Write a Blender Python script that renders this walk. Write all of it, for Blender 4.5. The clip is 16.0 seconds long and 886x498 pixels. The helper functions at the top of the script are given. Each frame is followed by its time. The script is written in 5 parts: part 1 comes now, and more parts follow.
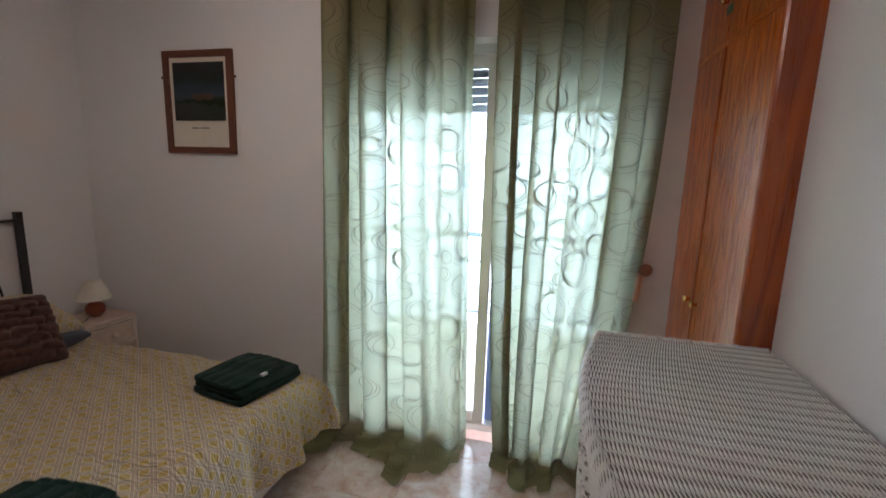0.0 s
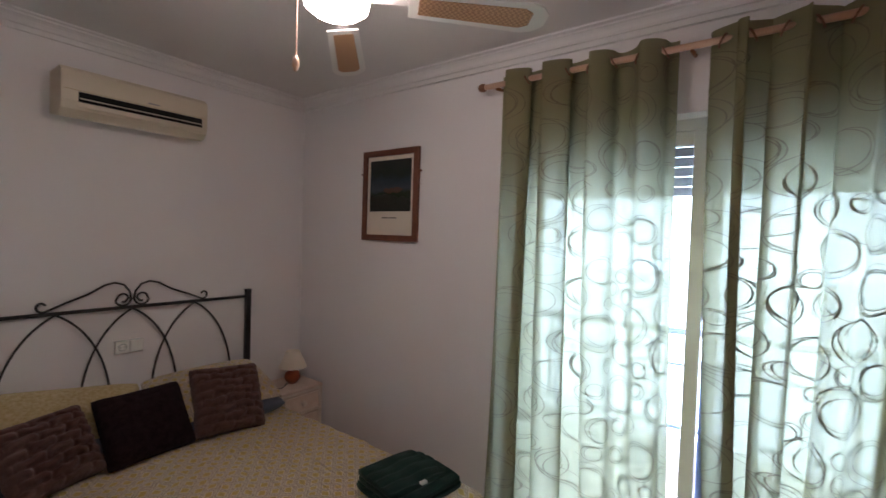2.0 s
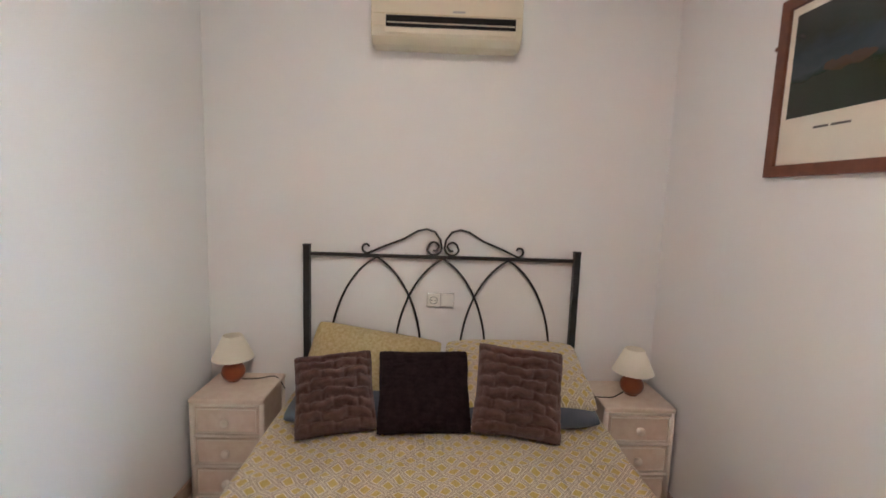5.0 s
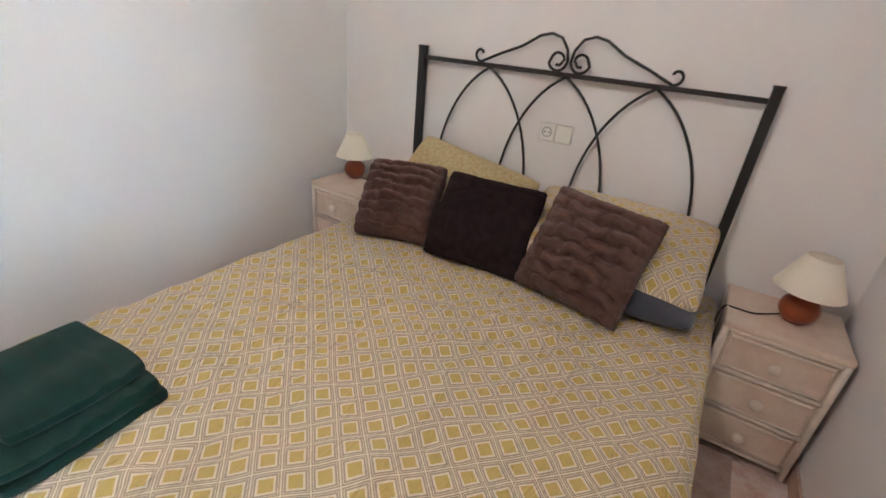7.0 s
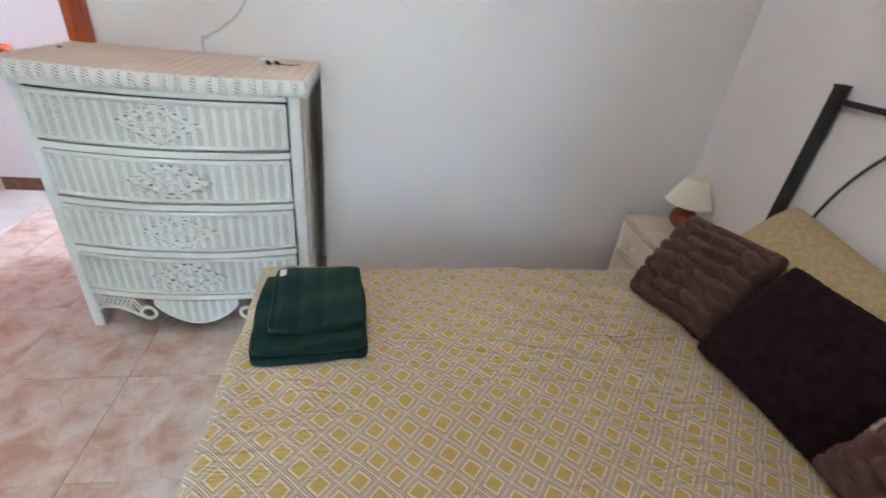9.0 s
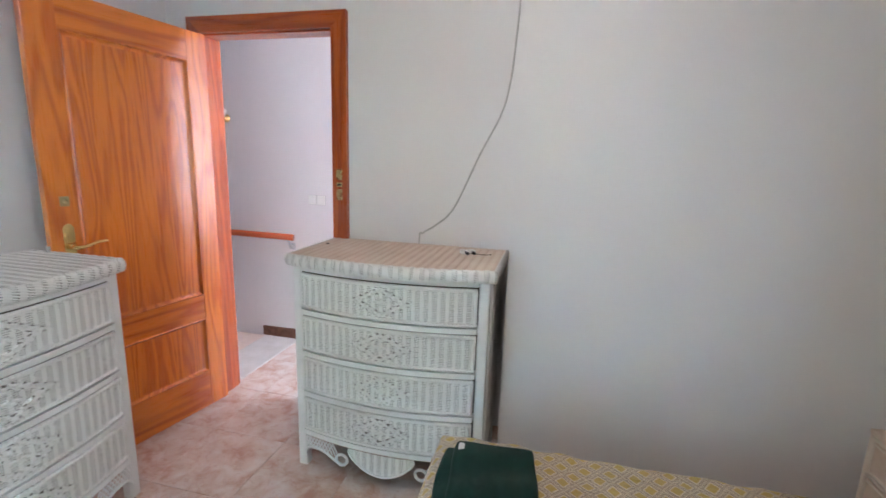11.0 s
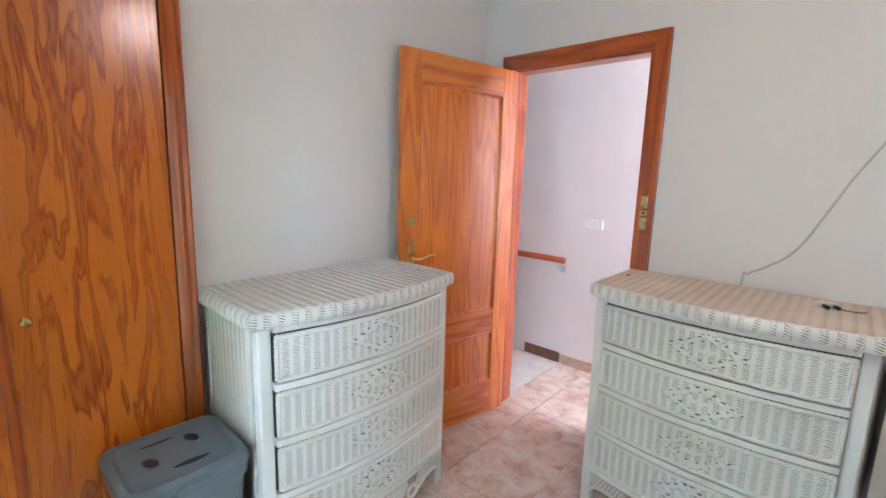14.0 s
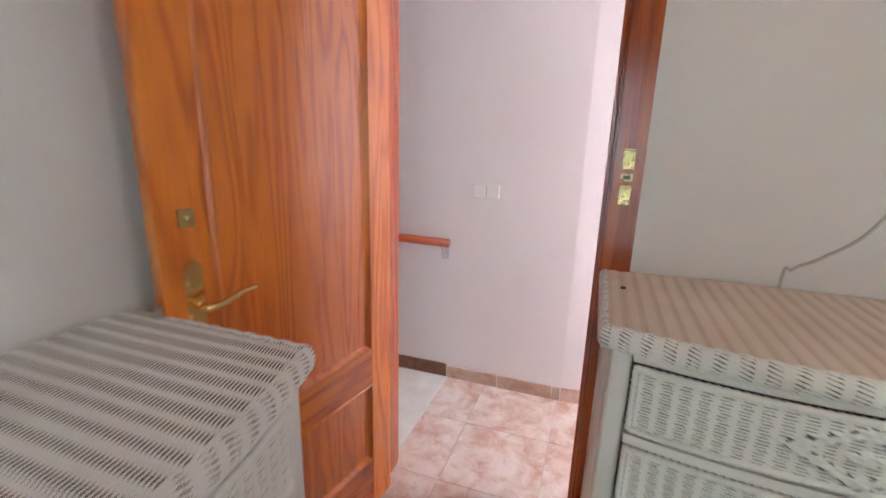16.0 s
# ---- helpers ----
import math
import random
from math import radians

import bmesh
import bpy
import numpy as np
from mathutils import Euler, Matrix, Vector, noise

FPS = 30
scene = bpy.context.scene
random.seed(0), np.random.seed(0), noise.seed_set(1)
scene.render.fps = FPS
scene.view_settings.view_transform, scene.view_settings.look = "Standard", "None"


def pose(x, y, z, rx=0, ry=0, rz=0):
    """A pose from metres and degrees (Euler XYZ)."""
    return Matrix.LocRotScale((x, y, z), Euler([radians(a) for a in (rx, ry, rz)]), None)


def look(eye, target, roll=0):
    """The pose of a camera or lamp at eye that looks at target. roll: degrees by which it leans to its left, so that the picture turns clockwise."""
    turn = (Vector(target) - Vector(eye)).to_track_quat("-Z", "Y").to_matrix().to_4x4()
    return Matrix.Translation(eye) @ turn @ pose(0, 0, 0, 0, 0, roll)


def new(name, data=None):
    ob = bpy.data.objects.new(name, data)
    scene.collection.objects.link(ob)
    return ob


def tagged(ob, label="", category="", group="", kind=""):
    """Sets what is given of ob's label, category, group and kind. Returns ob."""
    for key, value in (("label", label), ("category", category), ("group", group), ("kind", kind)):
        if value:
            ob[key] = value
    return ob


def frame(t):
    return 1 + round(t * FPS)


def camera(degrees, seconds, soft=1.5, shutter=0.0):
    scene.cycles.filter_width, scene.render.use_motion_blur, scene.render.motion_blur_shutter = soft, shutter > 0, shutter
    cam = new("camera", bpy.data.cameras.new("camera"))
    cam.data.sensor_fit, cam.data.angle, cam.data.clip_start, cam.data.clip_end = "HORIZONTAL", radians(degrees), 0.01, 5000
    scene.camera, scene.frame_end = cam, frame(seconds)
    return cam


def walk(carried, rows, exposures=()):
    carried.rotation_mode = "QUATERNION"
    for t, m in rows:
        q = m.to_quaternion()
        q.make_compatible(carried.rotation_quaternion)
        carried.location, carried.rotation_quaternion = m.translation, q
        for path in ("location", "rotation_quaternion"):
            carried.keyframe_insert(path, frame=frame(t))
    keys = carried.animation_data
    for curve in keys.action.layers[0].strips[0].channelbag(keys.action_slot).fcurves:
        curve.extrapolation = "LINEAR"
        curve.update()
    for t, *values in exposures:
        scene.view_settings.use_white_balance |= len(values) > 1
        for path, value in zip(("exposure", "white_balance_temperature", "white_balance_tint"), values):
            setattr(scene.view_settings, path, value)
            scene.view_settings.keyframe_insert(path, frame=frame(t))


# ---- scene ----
cam = camera(90.3, 16.0, 1.5, 0.3)
PATH = [
    (0, (-0.223, 0.274, 1.505), (-0.707, 2.184, 1.161), 1.8),
    (0.5, (-0.277, 0.383, 1.577), (-0.75, 2.313, 1.356), 1.5),
    (1, (-0.282, 0.43, 1.58), (-0.962, 2.307, 1.464), 1.9),
    (1.5, (-0.313, 0.439, 1.609), (-1.289, 2.182, 1.518), 1.7),
    (2, (-0.334, 0.458, 1.612), (-1.521, 2.067, 1.554), 1.9),
    (2.5, (-0.364, 0.453, 1.59), (-1.739, 1.905, 1.549), 1.8),
    (3, (-0.467, 0.547, 1.581), (-2.015, 1.812, 1.521), 1.4),
    (3.5, (-0.653, 0.695, 1.592), (-2.347, 1.758, 1.557), 0.7),
    (4, (-0.811, 0.873, 1.575), (-2.671, 1.607, 1.525), 0.6),
    (6.5, (-1.233, 1.95, 1.283), (-2.948, 1.185, 0.595), 3.9),
    (7, (-1.39, 2.004, 1.255), (-2.941, 1.09, 0.384), 5.7),
    (7.5, (-1.538, 2.052, 1.277), (-2.894, 0.977, 0.273), 6.4),
    (8, (-1.669, 2.064, 1.289), (-2.763, 0.777, 0.217), 9.0),
    (8.5, (-1.728, 2.038, 1.31), (-2.386, 0.527, 0.178), 9.1),
    (9, (-1.705, 2.024, 1.317), (-2.044, 0.317, 0.331), 6.7),
    (11.5, (-1.655, 2.14, 1.458), (-0.984, 0.283, 1.139), 1.3),
    (12, (-1.629, 2.164, 1.463), (-0.706, 0.416, 1.165), 1.0),
    (12.5, (-1.602, 2.188, 1.468), (-0.479, 0.558, 1.183), 1.1),
    (13, (-1.571, 2.207, 1.467), (-0.27, 0.716, 1.174), 1.3),
    (13.5, (-1.495, 2.216, 1.466), (-0.078, 0.838, 1.162), 1.6),
    (14, (-1.338, 2.228, 1.466), (-0.01, 0.77, 1.133), 1.7),
    (14.5, (-1.227, 2.179, 1.439), (-0.082, 0.603, 0.987), 1.7),
    (15, (-1.023, 2.018, 1.425), (-0.064, 0.323, 0.968), 2.5),
    (15.5, (-0.784, 1.762, 1.406), (0.061, 0.013, 0.928), 2.1),
    (16, (-0.536, 1.385, 1.413), (0.097, -0.446, 0.916), 1.6),
]
walk(cam, [(t, look(eye, target, roll)) for t, eye, target, roll in PATH], [(0.0, 0.42, 6080, 18), (1.0, 0.42, 6150, 20), (2.0, 0.44, 6000, 22), (2.5, 0.44, 6000, 22), (3.0, 0.47, 6000, 22), (3.5, 0.92, 5850, 17), (4.0, 1.45, 5950, 13), (6.5, 1.94, 5800, 13), (8.0, 2.1, 5640, 13), (9.0, 1.68, 5470, 11), (11.5, 1.35, 5620, 11), (13.5, 1.48, 5800, 12), (14.5, 1.46, 5720, 12), (15.0, 1.4, 5700, 12), (16.0, 1.02, 6200, 16)])
FAN_TURN = 45

# ---------------------------------------------------------------- world, sun, large lights
world = bpy.data.worlds.new("sky")
scene.world = world
world.use_nodes = True
wn = world.node_tree.nodes
sky = wn.new("ShaderNodeTexSky")
sky.sky_type, sky.sun_disc = "NISHITA", False
sky.sun_elevation, sky.sun_rotation = radians(52), radians(100)
world.node_tree.links.new(sky.outputs[0], wn["Background"].inputs[0])
wn["Background"].inputs[1].default_value = 0.12
sun = new("sun", bpy.data.lights.new("sun", "SUN"))
sun.data.energy, sun.data.angle, sun.data.color = 3.5, radians(0.5), (1.0, 0.95, 0.86)
sun.matrix_world = look((20, -4, 26), (0, 0, 0))

# ---------------------------------------------------------------- node helpers and materials


class Mat:
    """A node material with a Principled surface and a few short-hands."""

    def __init__(self, name, color=(0.8, 0.8, 0.8), rough=0.5, metal=0.0, spec=0.5):
        self.m = bpy.data.materials.new(name)
        self.m.use_nodes = True
        self.t = self.m.node_tree
        self.b = self.t.nodes["Principled BSDF"]
        self.b.inputs["Base Color"].default_value = (*color, 1)
        self.b.inputs["Roughness"].default_value = rough
        self.b.inputs["Metallic"].default_value = metal
        self.b.inputs["Specular IOR Level"].default_value = spec
        self.co = None

    def node(self, kind, **values):
        n = self.t.nodes.new(kind)
        for key, value in values.items():
            n.inputs[key.replace("_", " ")].default_value = value
        return n

    def link(self, a, b):
        self.t.links.new(a, b)

    def coords(self, scale=(1, 1, 1), out="Object", rot=(0, 0, 0)):
        tc = self.node("ShaderNodeTexCoord")
        mp = self.node("ShaderNodeMapping")
        mp.inputs["Scale"].default_value = scale
        mp.inputs["Rotation"].default_value = [radians(r) for r in rot]
        self.link(tc.outputs[out], mp.inputs[0])
        return mp.outputs[0]

    def noise(self, co, scale, detail=3.0, rough=0.55, distort=0.0):
        n = self.node("ShaderNodeTexNoise", Scale=scale, Detail=detail, Roughness=rough, Distortion=distort)
        self.link(co, n.inputs["Vector"])
        return n.outputs["Fac"]

    def ramp(self, fac, stops):
        n = self.node("ShaderNodeValToRGB")
        e = n.color_ramp.elements
        while len(e) < len(stops):
            e.new(0.5)
        for el, (p, c) in zip(e, stops):
            el.position, el.color = p, (*c, 1) if len(c) == 3 else c
        self.link(fac, n.inputs[0])
        return n.outputs[0]

    def math(self, op, a, b=None, c=None):
        n = self.node("ShaderNodeMath")
        n.operation = op
        for i, v in enumerate((a, b, c)):
            if v is None:
                continue
            if isinstance(v, (int, float)):
                n.inputs[i].default_value = v
            else:
                self.link(v, n.inputs[i])
        return n.outputs[0]

    def mix(self, fac, a, b, mode="MIX"):
        n = self.node("ShaderNodeMix")
        n.data_type, n.blend_type = "RGBA", mode
        for i, v in ((0, fac), (6, a), (7, b)):
            if isinstance(v, (int, float)):
                n.inputs[i].default_value = v
            elif isinstance(v, tuple):
                n.inputs[i].default_value = (*v, 1)
            else:
                self.link(v, n.inputs[i])
        return n.outputs[2]

    def bump(self, height, strength, dist=0.002):
        n = self.node("ShaderNodeBump", Strength=strength, Distance=dist)
        if self.b.inputs["Normal"].is_linked:
            self.link(self.b.inputs["Normal"].links[0].from_socket, n.inputs["Normal"])
        self.link(height, n.inputs["Height"])
        self.link(n.outputs[0], self.b.inputs["Normal"])

    def color(self, sock):
        self.link(sock, self.b.inputs["Base Color"])

    def rough(self, sock):
        self.link(sock, self.b.inputs["Roughness"])


def paint(name, a, b, rough=0.6, scale=1.6, bump=0.15, grain=260.0, gloss=0.0):
    m = Mat(name, a, rough)
    co = m.coords()
    n = m.noise(co, scale, 4, 0.6)
    m.color(m.ramp(n, [(0.3, a), (0.7, b)]))
    m.bump(m.noise(co, grain, 2), bump, 0.001)
    if gloss:
        m.b.inputs["Coat Weight"].default_value = gloss
        m.b.inputs["Coat Roughness"].default_value = 0.12
    return m.m


def plaster(name, a, b):
    """Smooth painted plaster with faint roller texture and patches of wear."""
    m = Mat(name, a, 0.62, spec=0.3)
    co = m.coords()
    big = m.noise(co, 0.9, 3, 0.5)
    m.color(m.ramp(big, [(0.3, a), (0.72, b)]))
    m.bump(m.noise(co, 14, 3, 0.6), 0.12, 0.006)
    m.bump(m.noise(co, 320, 2), 0.12, 0.0008)
    return m.m


def pine(name, seed, light=(0.77, 0.22, 0.019), dark=(0.47, 0.088, 0.0065), across=5.0, along=0.7, lines=9.0, axis="z", wavy=0.35):
    """Varnished pine: flame figure that follows the board, with fine fibres."""
    m = Mat(name, light, 0.28)
    sc = {"z": (across, across, along), "y": (across, along, across), "x": (along, across, across)}[axis]
    tc = m.node("ShaderNodeTexCoord")
    mp = m.node("ShaderNodeMapping")
    mp.inputs["Scale"].default_value = sc
    mp.inputs["Location"].default_value = (seed * 3.7, seed * 1.9, seed * 2.3)
    m.link(tc.outputs["Object"], mp.inputs[0])
    n = m.noise(mp.outputs[0], 1.0, 2.2, 0.45, wavy)
    wave = m.math("SINE", m.math("MULTIPLY", n, lines * 6.283))
    wave = m.math("MULTIPLY_ADD", wave, 0.5, 0.5)
    fs = {"z": (330, 330, 9), "y": (330, 9, 330), "x": (9, 330, 330)}[axis]
    fib = m.noise(m.coords(fs), 1.0, 3, 0.6)
    tone = m.noise(m.coords(tuple(s * 0.35 for s in sc)), 1.0, 2)
    mid = tuple((p + q) / 2 for p, q in zip(light, dark))
    c = m.ramp(m.math("POWER", wave, 1.5), [(0.0, light), (0.55, mid), (1.0, dark)])
    c = m.mix(m.math("MULTIPLY", fib, 0.35), c, dark)
    c = m.mix(m.math("MULTIPLY", tone, 0.25), c, tuple(min(1, v * 1.2) for v in light))
    m.color(c)
    m.rough(m.math("MULTIPLY_ADD", fib, 0.18, 0.2))
    m.b.inputs["Coat Weight"].default_value = 0.8
    m.b.inputs["Coat Roughness"].default_value = 0.22
    m.bump(fib, 0.12, 0.0006)
    return m.m


def veneer(name, seed, light=(0.71, 0.176, 0.013), dark=(0.33, 0.045, 0.003)):
    """Rotary-cut pine veneer: dark islands and flames with ragged outlines between plain orange stretches."""
    m = Mat(name, light, 0.3)
    tc = m.node("ShaderNodeTexCoord")
    mp = m.node("ShaderNodeMapping")
    mp.inputs["Scale"].default_value = (14, 14, 1.7)
    mp.inputs["Location"].default_value = (seed * 3.7, seed * 1.9, seed * 2.3)
    m.link(tc.outputs["Object"], mp.inputs[0])
    n = m.noise(mp.outputs[0], 1.0, 3.0, 0.5, 0.45)
    wave = m.math("MULTIPLY_ADD", m.math("SINE", m.math("MULTIPLY", n, 30.0)), 0.5, 0.5)
    stretch = m.ramp(m.noise(m.coords((4.5, 4.5, 0.35)), 1.0, 2), [(0.36, (0.3, 0.3, 0.3)), (0.54, (1, 1, 1))])
    fib = m.noise(m.coords((330, 330, 9)), 1.0, 3, 0.6)
    mid = tuple(0.6 * p + 0.4 * q for p, q in zip(light, dark))
    figure = m.ramp(wave, [(0.0, light), (0.50, light), (0.60, mid), (0.80, dark), (1.0, mid)])
    c = m.mix(stretch, tuple(0.85 * v for v in light), figure)
    c = m.mix(m.math("MULTIPLY", fib, 0.3), c, dark)
    m.color(c)
    m.rough(m.math("MULTIPLY_ADD", fib, 0.18, 0.2))
    m.b.inputs["Coat Weight"].default_value = 0.6
    m.b.inputs["Coat Roughness"].default_value = 0.2
    m.bump(fib, 0.12, 0.0006)
    return m.m


def metal(name, color, rough):
    m = Mat(name, color, rough, 1.0)
    co = m.coords()
    m.rough(m.math("MULTIPLY_ADD", m.noise(co, 40, 3), 0.25, rough - 0.1))
    m.bump(m.noise(co, 300, 2), 0.06, 0.0005)
    return m.m


def fabric(name, a, b, fine=900.0, rough=0.9, bump=0.4, sheen=0.3, scale=5.0, spec=0.2):
    m = Mat(name, a, rough, spec=spec)
    co = m.coords()
    m.color(m.ramp(m.noise(co, scale, 4, 0.65), [(0.32, a), (0.7, b)]))
    m.bump(m.noise(co, fine, 2), bump, 0.0012)
    m.b.inputs["Sheen Weight"].default_value = sheen
    return m.m


WALL = plaster("wall_paint", (0.81, 0.79, 0.785), (0.85, 0.83, 0.825))
HALL = plaster("hall_paint", (0.76, 0.72, 0.72), (0.80, 0.765, 0.765))
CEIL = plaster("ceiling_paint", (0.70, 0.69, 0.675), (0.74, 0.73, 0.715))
COVE = paint("cove_plaster", (0.76, 0.755, 0.74), (0.8, 0.79, 0.78), 0.55)
PINE_DOOR = pine("pine_stile", 1, dark=(0.54, 0.108, 0.008), across=6, along=0.8, lines=8, wavy=0.6)
PINE_PANEL = pine("pine_panel", 2, dark=(0.54, 0.108, 0.008), across=9.0, along=0.8, lines=9, wavy=0.7)
PINE_RAIL = pine("pine_rail", 3, axis="y", across=6.0, along=0.8, lines=6)
PINE_WARD = veneer("pine_veneer", 5)
PINE_TRIM = pine("pine_trim", 4, light=(0.50, 0.102, 0.011), dark=(0.27, 0.038, 0.004), across=9, along=0.6, lines=6)
PINE_TRIMX = pine("pine_trim_across", 7, light=(0.50, 0.102, 0.011), dark=(0.27, 0.038, 0.004), across=9, along=0.6, lines=6, axis="x")
BRASS = metal("polished_brass", (0.80, 0.56, 0.22), 0.22)
DULL_BRASS = metal("dull_brass", (0.45, 0.34, 0.16), 0.38)
PALE_BRASS = metal("pale_worn_brass", (0.50, 0.37, 0.17), 0.25)
STEEL = metal("steel", (0.6, 0.6, 0.62), 0.3)
BLACK_IRON = paint("black_iron", (0.012, 0.012, 0.013), (0.02, 0.019, 0.019), 0.42, 8)
WICKER = paint("white_wicker", (0.74, 0.73, 0.70), (0.80, 0.79, 0.765), 0.5, 9, 0.2, 500)
WICKER_TOP = paint("worn_white_wicker", (0.60, 0.47, 0.38), (0.68, 0.56, 0.47), 0.5, 7, 0.2, 500)
WICKER_PALE = paint("pale_worn_wicker", (0.65, 0.54, 0.45), (0.72, 0.62, 0.53), 0.5, 7, 0.2, 500)
WHITE_WOOD = paint("white_painted_wood", (0.76, 0.755, 0.735), (0.80, 0.795, 0.78), 0.42, 6, 0.12, 200)
# Brown-grey stands in for the shade inside the weave's gaps.
WEAVE_GAP_SHADE = paint("weave_gap_shade", (0.11, 0.098, 0.083), (0.18, 0.16, 0.138), 0.8, 30)
# Shade between the top's strands, put into the colour.
TOP_GAP_SHADE = paint("top_gap_shade", (0.12, 0.10, 0.085), (0.19, 0.165, 0.14), 0.8, 30)
# Near-black stand-in for shade inside carcasses, drawer gaps and keyholes.
DARK_GAP = paint("gap_dark_shade", (0.035, 0.022, 0.014), (0.05, 0.032, 0.02), 0.7, 8)
PVC = paint("white_aluminium", (0.78, 0.79, 0.80), (0.82, 0.83, 0.84), 0.3, 3, 0.03)
BLUE_PVC = paint("sky_blue_aluminium", (0.16, 0.22, 0.42), (0.2, 0.27, 0.48), 0.35, 3, 0.03)
SHUTTER = paint("grey_shutter", (0.28, 0.28, 0.28), (0.34, 0.34, 0.34), 0.5, 4)
PLASTIC = paint("white_plastic", (0.80, 0.79, 0.75), (0.83, 0.82, 0.78), 0.3, 5, 0.03)
IVORY = paint("ivory_plastic", (0.64, 0.57, 0.43), (0.68, 0.61, 0.48), 0.38, 3, 0.05)
BLACK_PLASTIC = paint("black_plastic", (0.01, 0.01, 0.011), (0.018, 0.018, 0.02), 0.4, 5)
GREY_PLASTIC = paint("grey_plastic", (0.125, 0.165, 0.205), (0.15, 0.19, 0.23), 0.38, 4, 0.15, 400)
SHADE = paint("cream_shade", (0.80, 0.74, 0.60), (0.84, 0.78, 0.66), 0.8, 6, 0.3, 700)
CLAY = paint("terracotta_glaze", (0.24, 0.055, 0.018), (0.31, 0.08, 0.028), 0.3, 14)
CABLE = paint("grey_cable", (0.55, 0.53, 0.52), (0.62, 0.6, 0.58), 0.5, 20)
DARK_CABLE = paint("brown_cable", (0.05, 0.03, 0.02), (0.08, 0.05, 0.03), 0.5, 20)
ROD = paint("pale_wood_rod", (0.62, 0.38, 0.25), (0.70, 0.46, 0.32), 0.4, 14)
ROD_END = paint("brown_wood_end", (0.20, 0.085, 0.04), (0.28, 0.12, 0.06), 0.4, 14)
def cane_web():
    m = Mat("woven_cane", (0.55, 0.3, 0.16), 0.55)
    co = m.coords((1, 1, 1), rot=(0, 0, 45))
    chk = m.node("ShaderNodeTexChecker", Scale=110.0)
    m.link(co, chk.inputs["Vector"])
    m.color(m.mix(chk.outputs["Fac"], (0.60, 0.36, 0.19), (0.42, 0.22, 0.11)))
    m.bump(chk.outputs["Fac"], 0.4, 0.002)
    return m.m


CANE_WEB = cane_web()
FRAME_WOOD = paint("mahogany_frame", (0.115, 0.035, 0.018), (0.17, 0.055, 0.026), 0.35, 18)
CANE = paint("washed_cane", (0.68, 0.53, 0.42), (0.76, 0.63, 0.52), 0.5, 22, 0.3, 240)
CANE_LIGHT = paint("pale_cane_trim", (0.76, 0.66, 0.55), (0.82, 0.73, 0.63), 0.45, 25, 0.2)
FUR = fabric("mauve_plush", (0.090, 0.046, 0.038), (0.152, 0.082, 0.068), 420, 0.95, 0.9, 0.1, 28)
BLACK_CLOTH = fabric("black_plush", (0.014, 0.008, 0.009), (0.028, 0.017, 0.019), 350, 0.95, 1.0, 0.02, 30, 0.04)
TOWEL = fabric("dark_green_terry", (0.0025, 0.018, 0.013), (0.005, 0.034, 0.025), 650, 0.97, 0.9, 0.12, 20)
PLAIN_COVER = fabric("plain_mustard_cotton", (0.43, 0.32, 0.13), (0.60, 0.50, 0.30), 900, 0.9, 0.5, 0.15, 70)
SHEET_BLUE = fabric("blue_grey_cotton", (0.055, 0.065, 0.085), (0.085, 0.095, 0.12), 900, 0.9, 0.3)
MATTRESS = fabric("white_cotton", (0.62, 0.60, 0.57), (0.7, 0.68, 0.65), 900, 0.9, 0.3)
MARBLE = paint("grey_marble", (0.62, 0.60, 0.57), (0.74, 0.72, 0.70), 0.2, 7, 0.05)
DARK_TILE = paint("dark_skirting_tile", (0.115, 0.045, 0.025), (0.25, 0.12, 0.075), 0.3, 26)
MAT_CARD = paint("cream_mount", (0.68, 0.62, 0.52), (0.72, 0.66, 0.56), 0.7, 10)
INK = paint("grey_ink", (0.1, 0.09, 0.085), (0.14, 0.12, 0.11), 0.7, 10)
GREEN_TAG = paint("green_tag", (0.02, 0.12, 0.07), (0.03, 0.16, 0.09), 0.4, 10)
LABEL = paint("white_label", (0.75, 0.75, 0.74), (0.8, 0.8, 0.78), 0.6, 20)


def tile_material(name, a, b, c):
    """Mottled glazed floor tile: warm blotches on a pale ground, each tile its own."""
    m = Mat(name, a, 0.22)
    co = m.coords((1, 1, 1), "Object")
    oi = m.node("ShaderNodeObjectInfo")
    add = m.node("ShaderNodeVectorMath")
    add.operation = "MULTIPLY_ADD"
    m.link(oi.outputs["Random"], add.inputs[0])
    add.inputs[1].default_value = (17, 31, 5)
    m.link(co, add.inputs[2])
    n1 = m.noise(add.outputs[0], 9, 4, 0.6, 0.4)
    n2 = m.noise(add.outputs[0], 24, 3, 0.6, 0.8)
    c1 = m.ramp(n1, [(0.36, a), (0.52, b), (0.68, c)])
    c2 = m.mix(m.math("MULTIPLY", m.math("GREATER_THAN", n2, 0.6), 0.35), c1, c)
    m.color(c2)
    m.rough(m.math("MULTIPLY_ADD", n2, 0.16, 0.16))
    m.bump(n2, 0.05, 0.001)
    return m.m


TILE = tile_material("floor_tile", (0.73, 0.64, 0.59), (0.66, 0.51, 0.44), (0.54, 0.34, 0.26))
SKIRT_TILE = tile_material("skirting_tile", (0.62, 0.47, 0.39), (0.57, 0.40, 0.31), (0.46, 0.28, 0.20))
GROUT = paint("pale_grout", (0.58, 0.46, 0.40), (0.64, 0.52, 0.46), 0.8, 20)


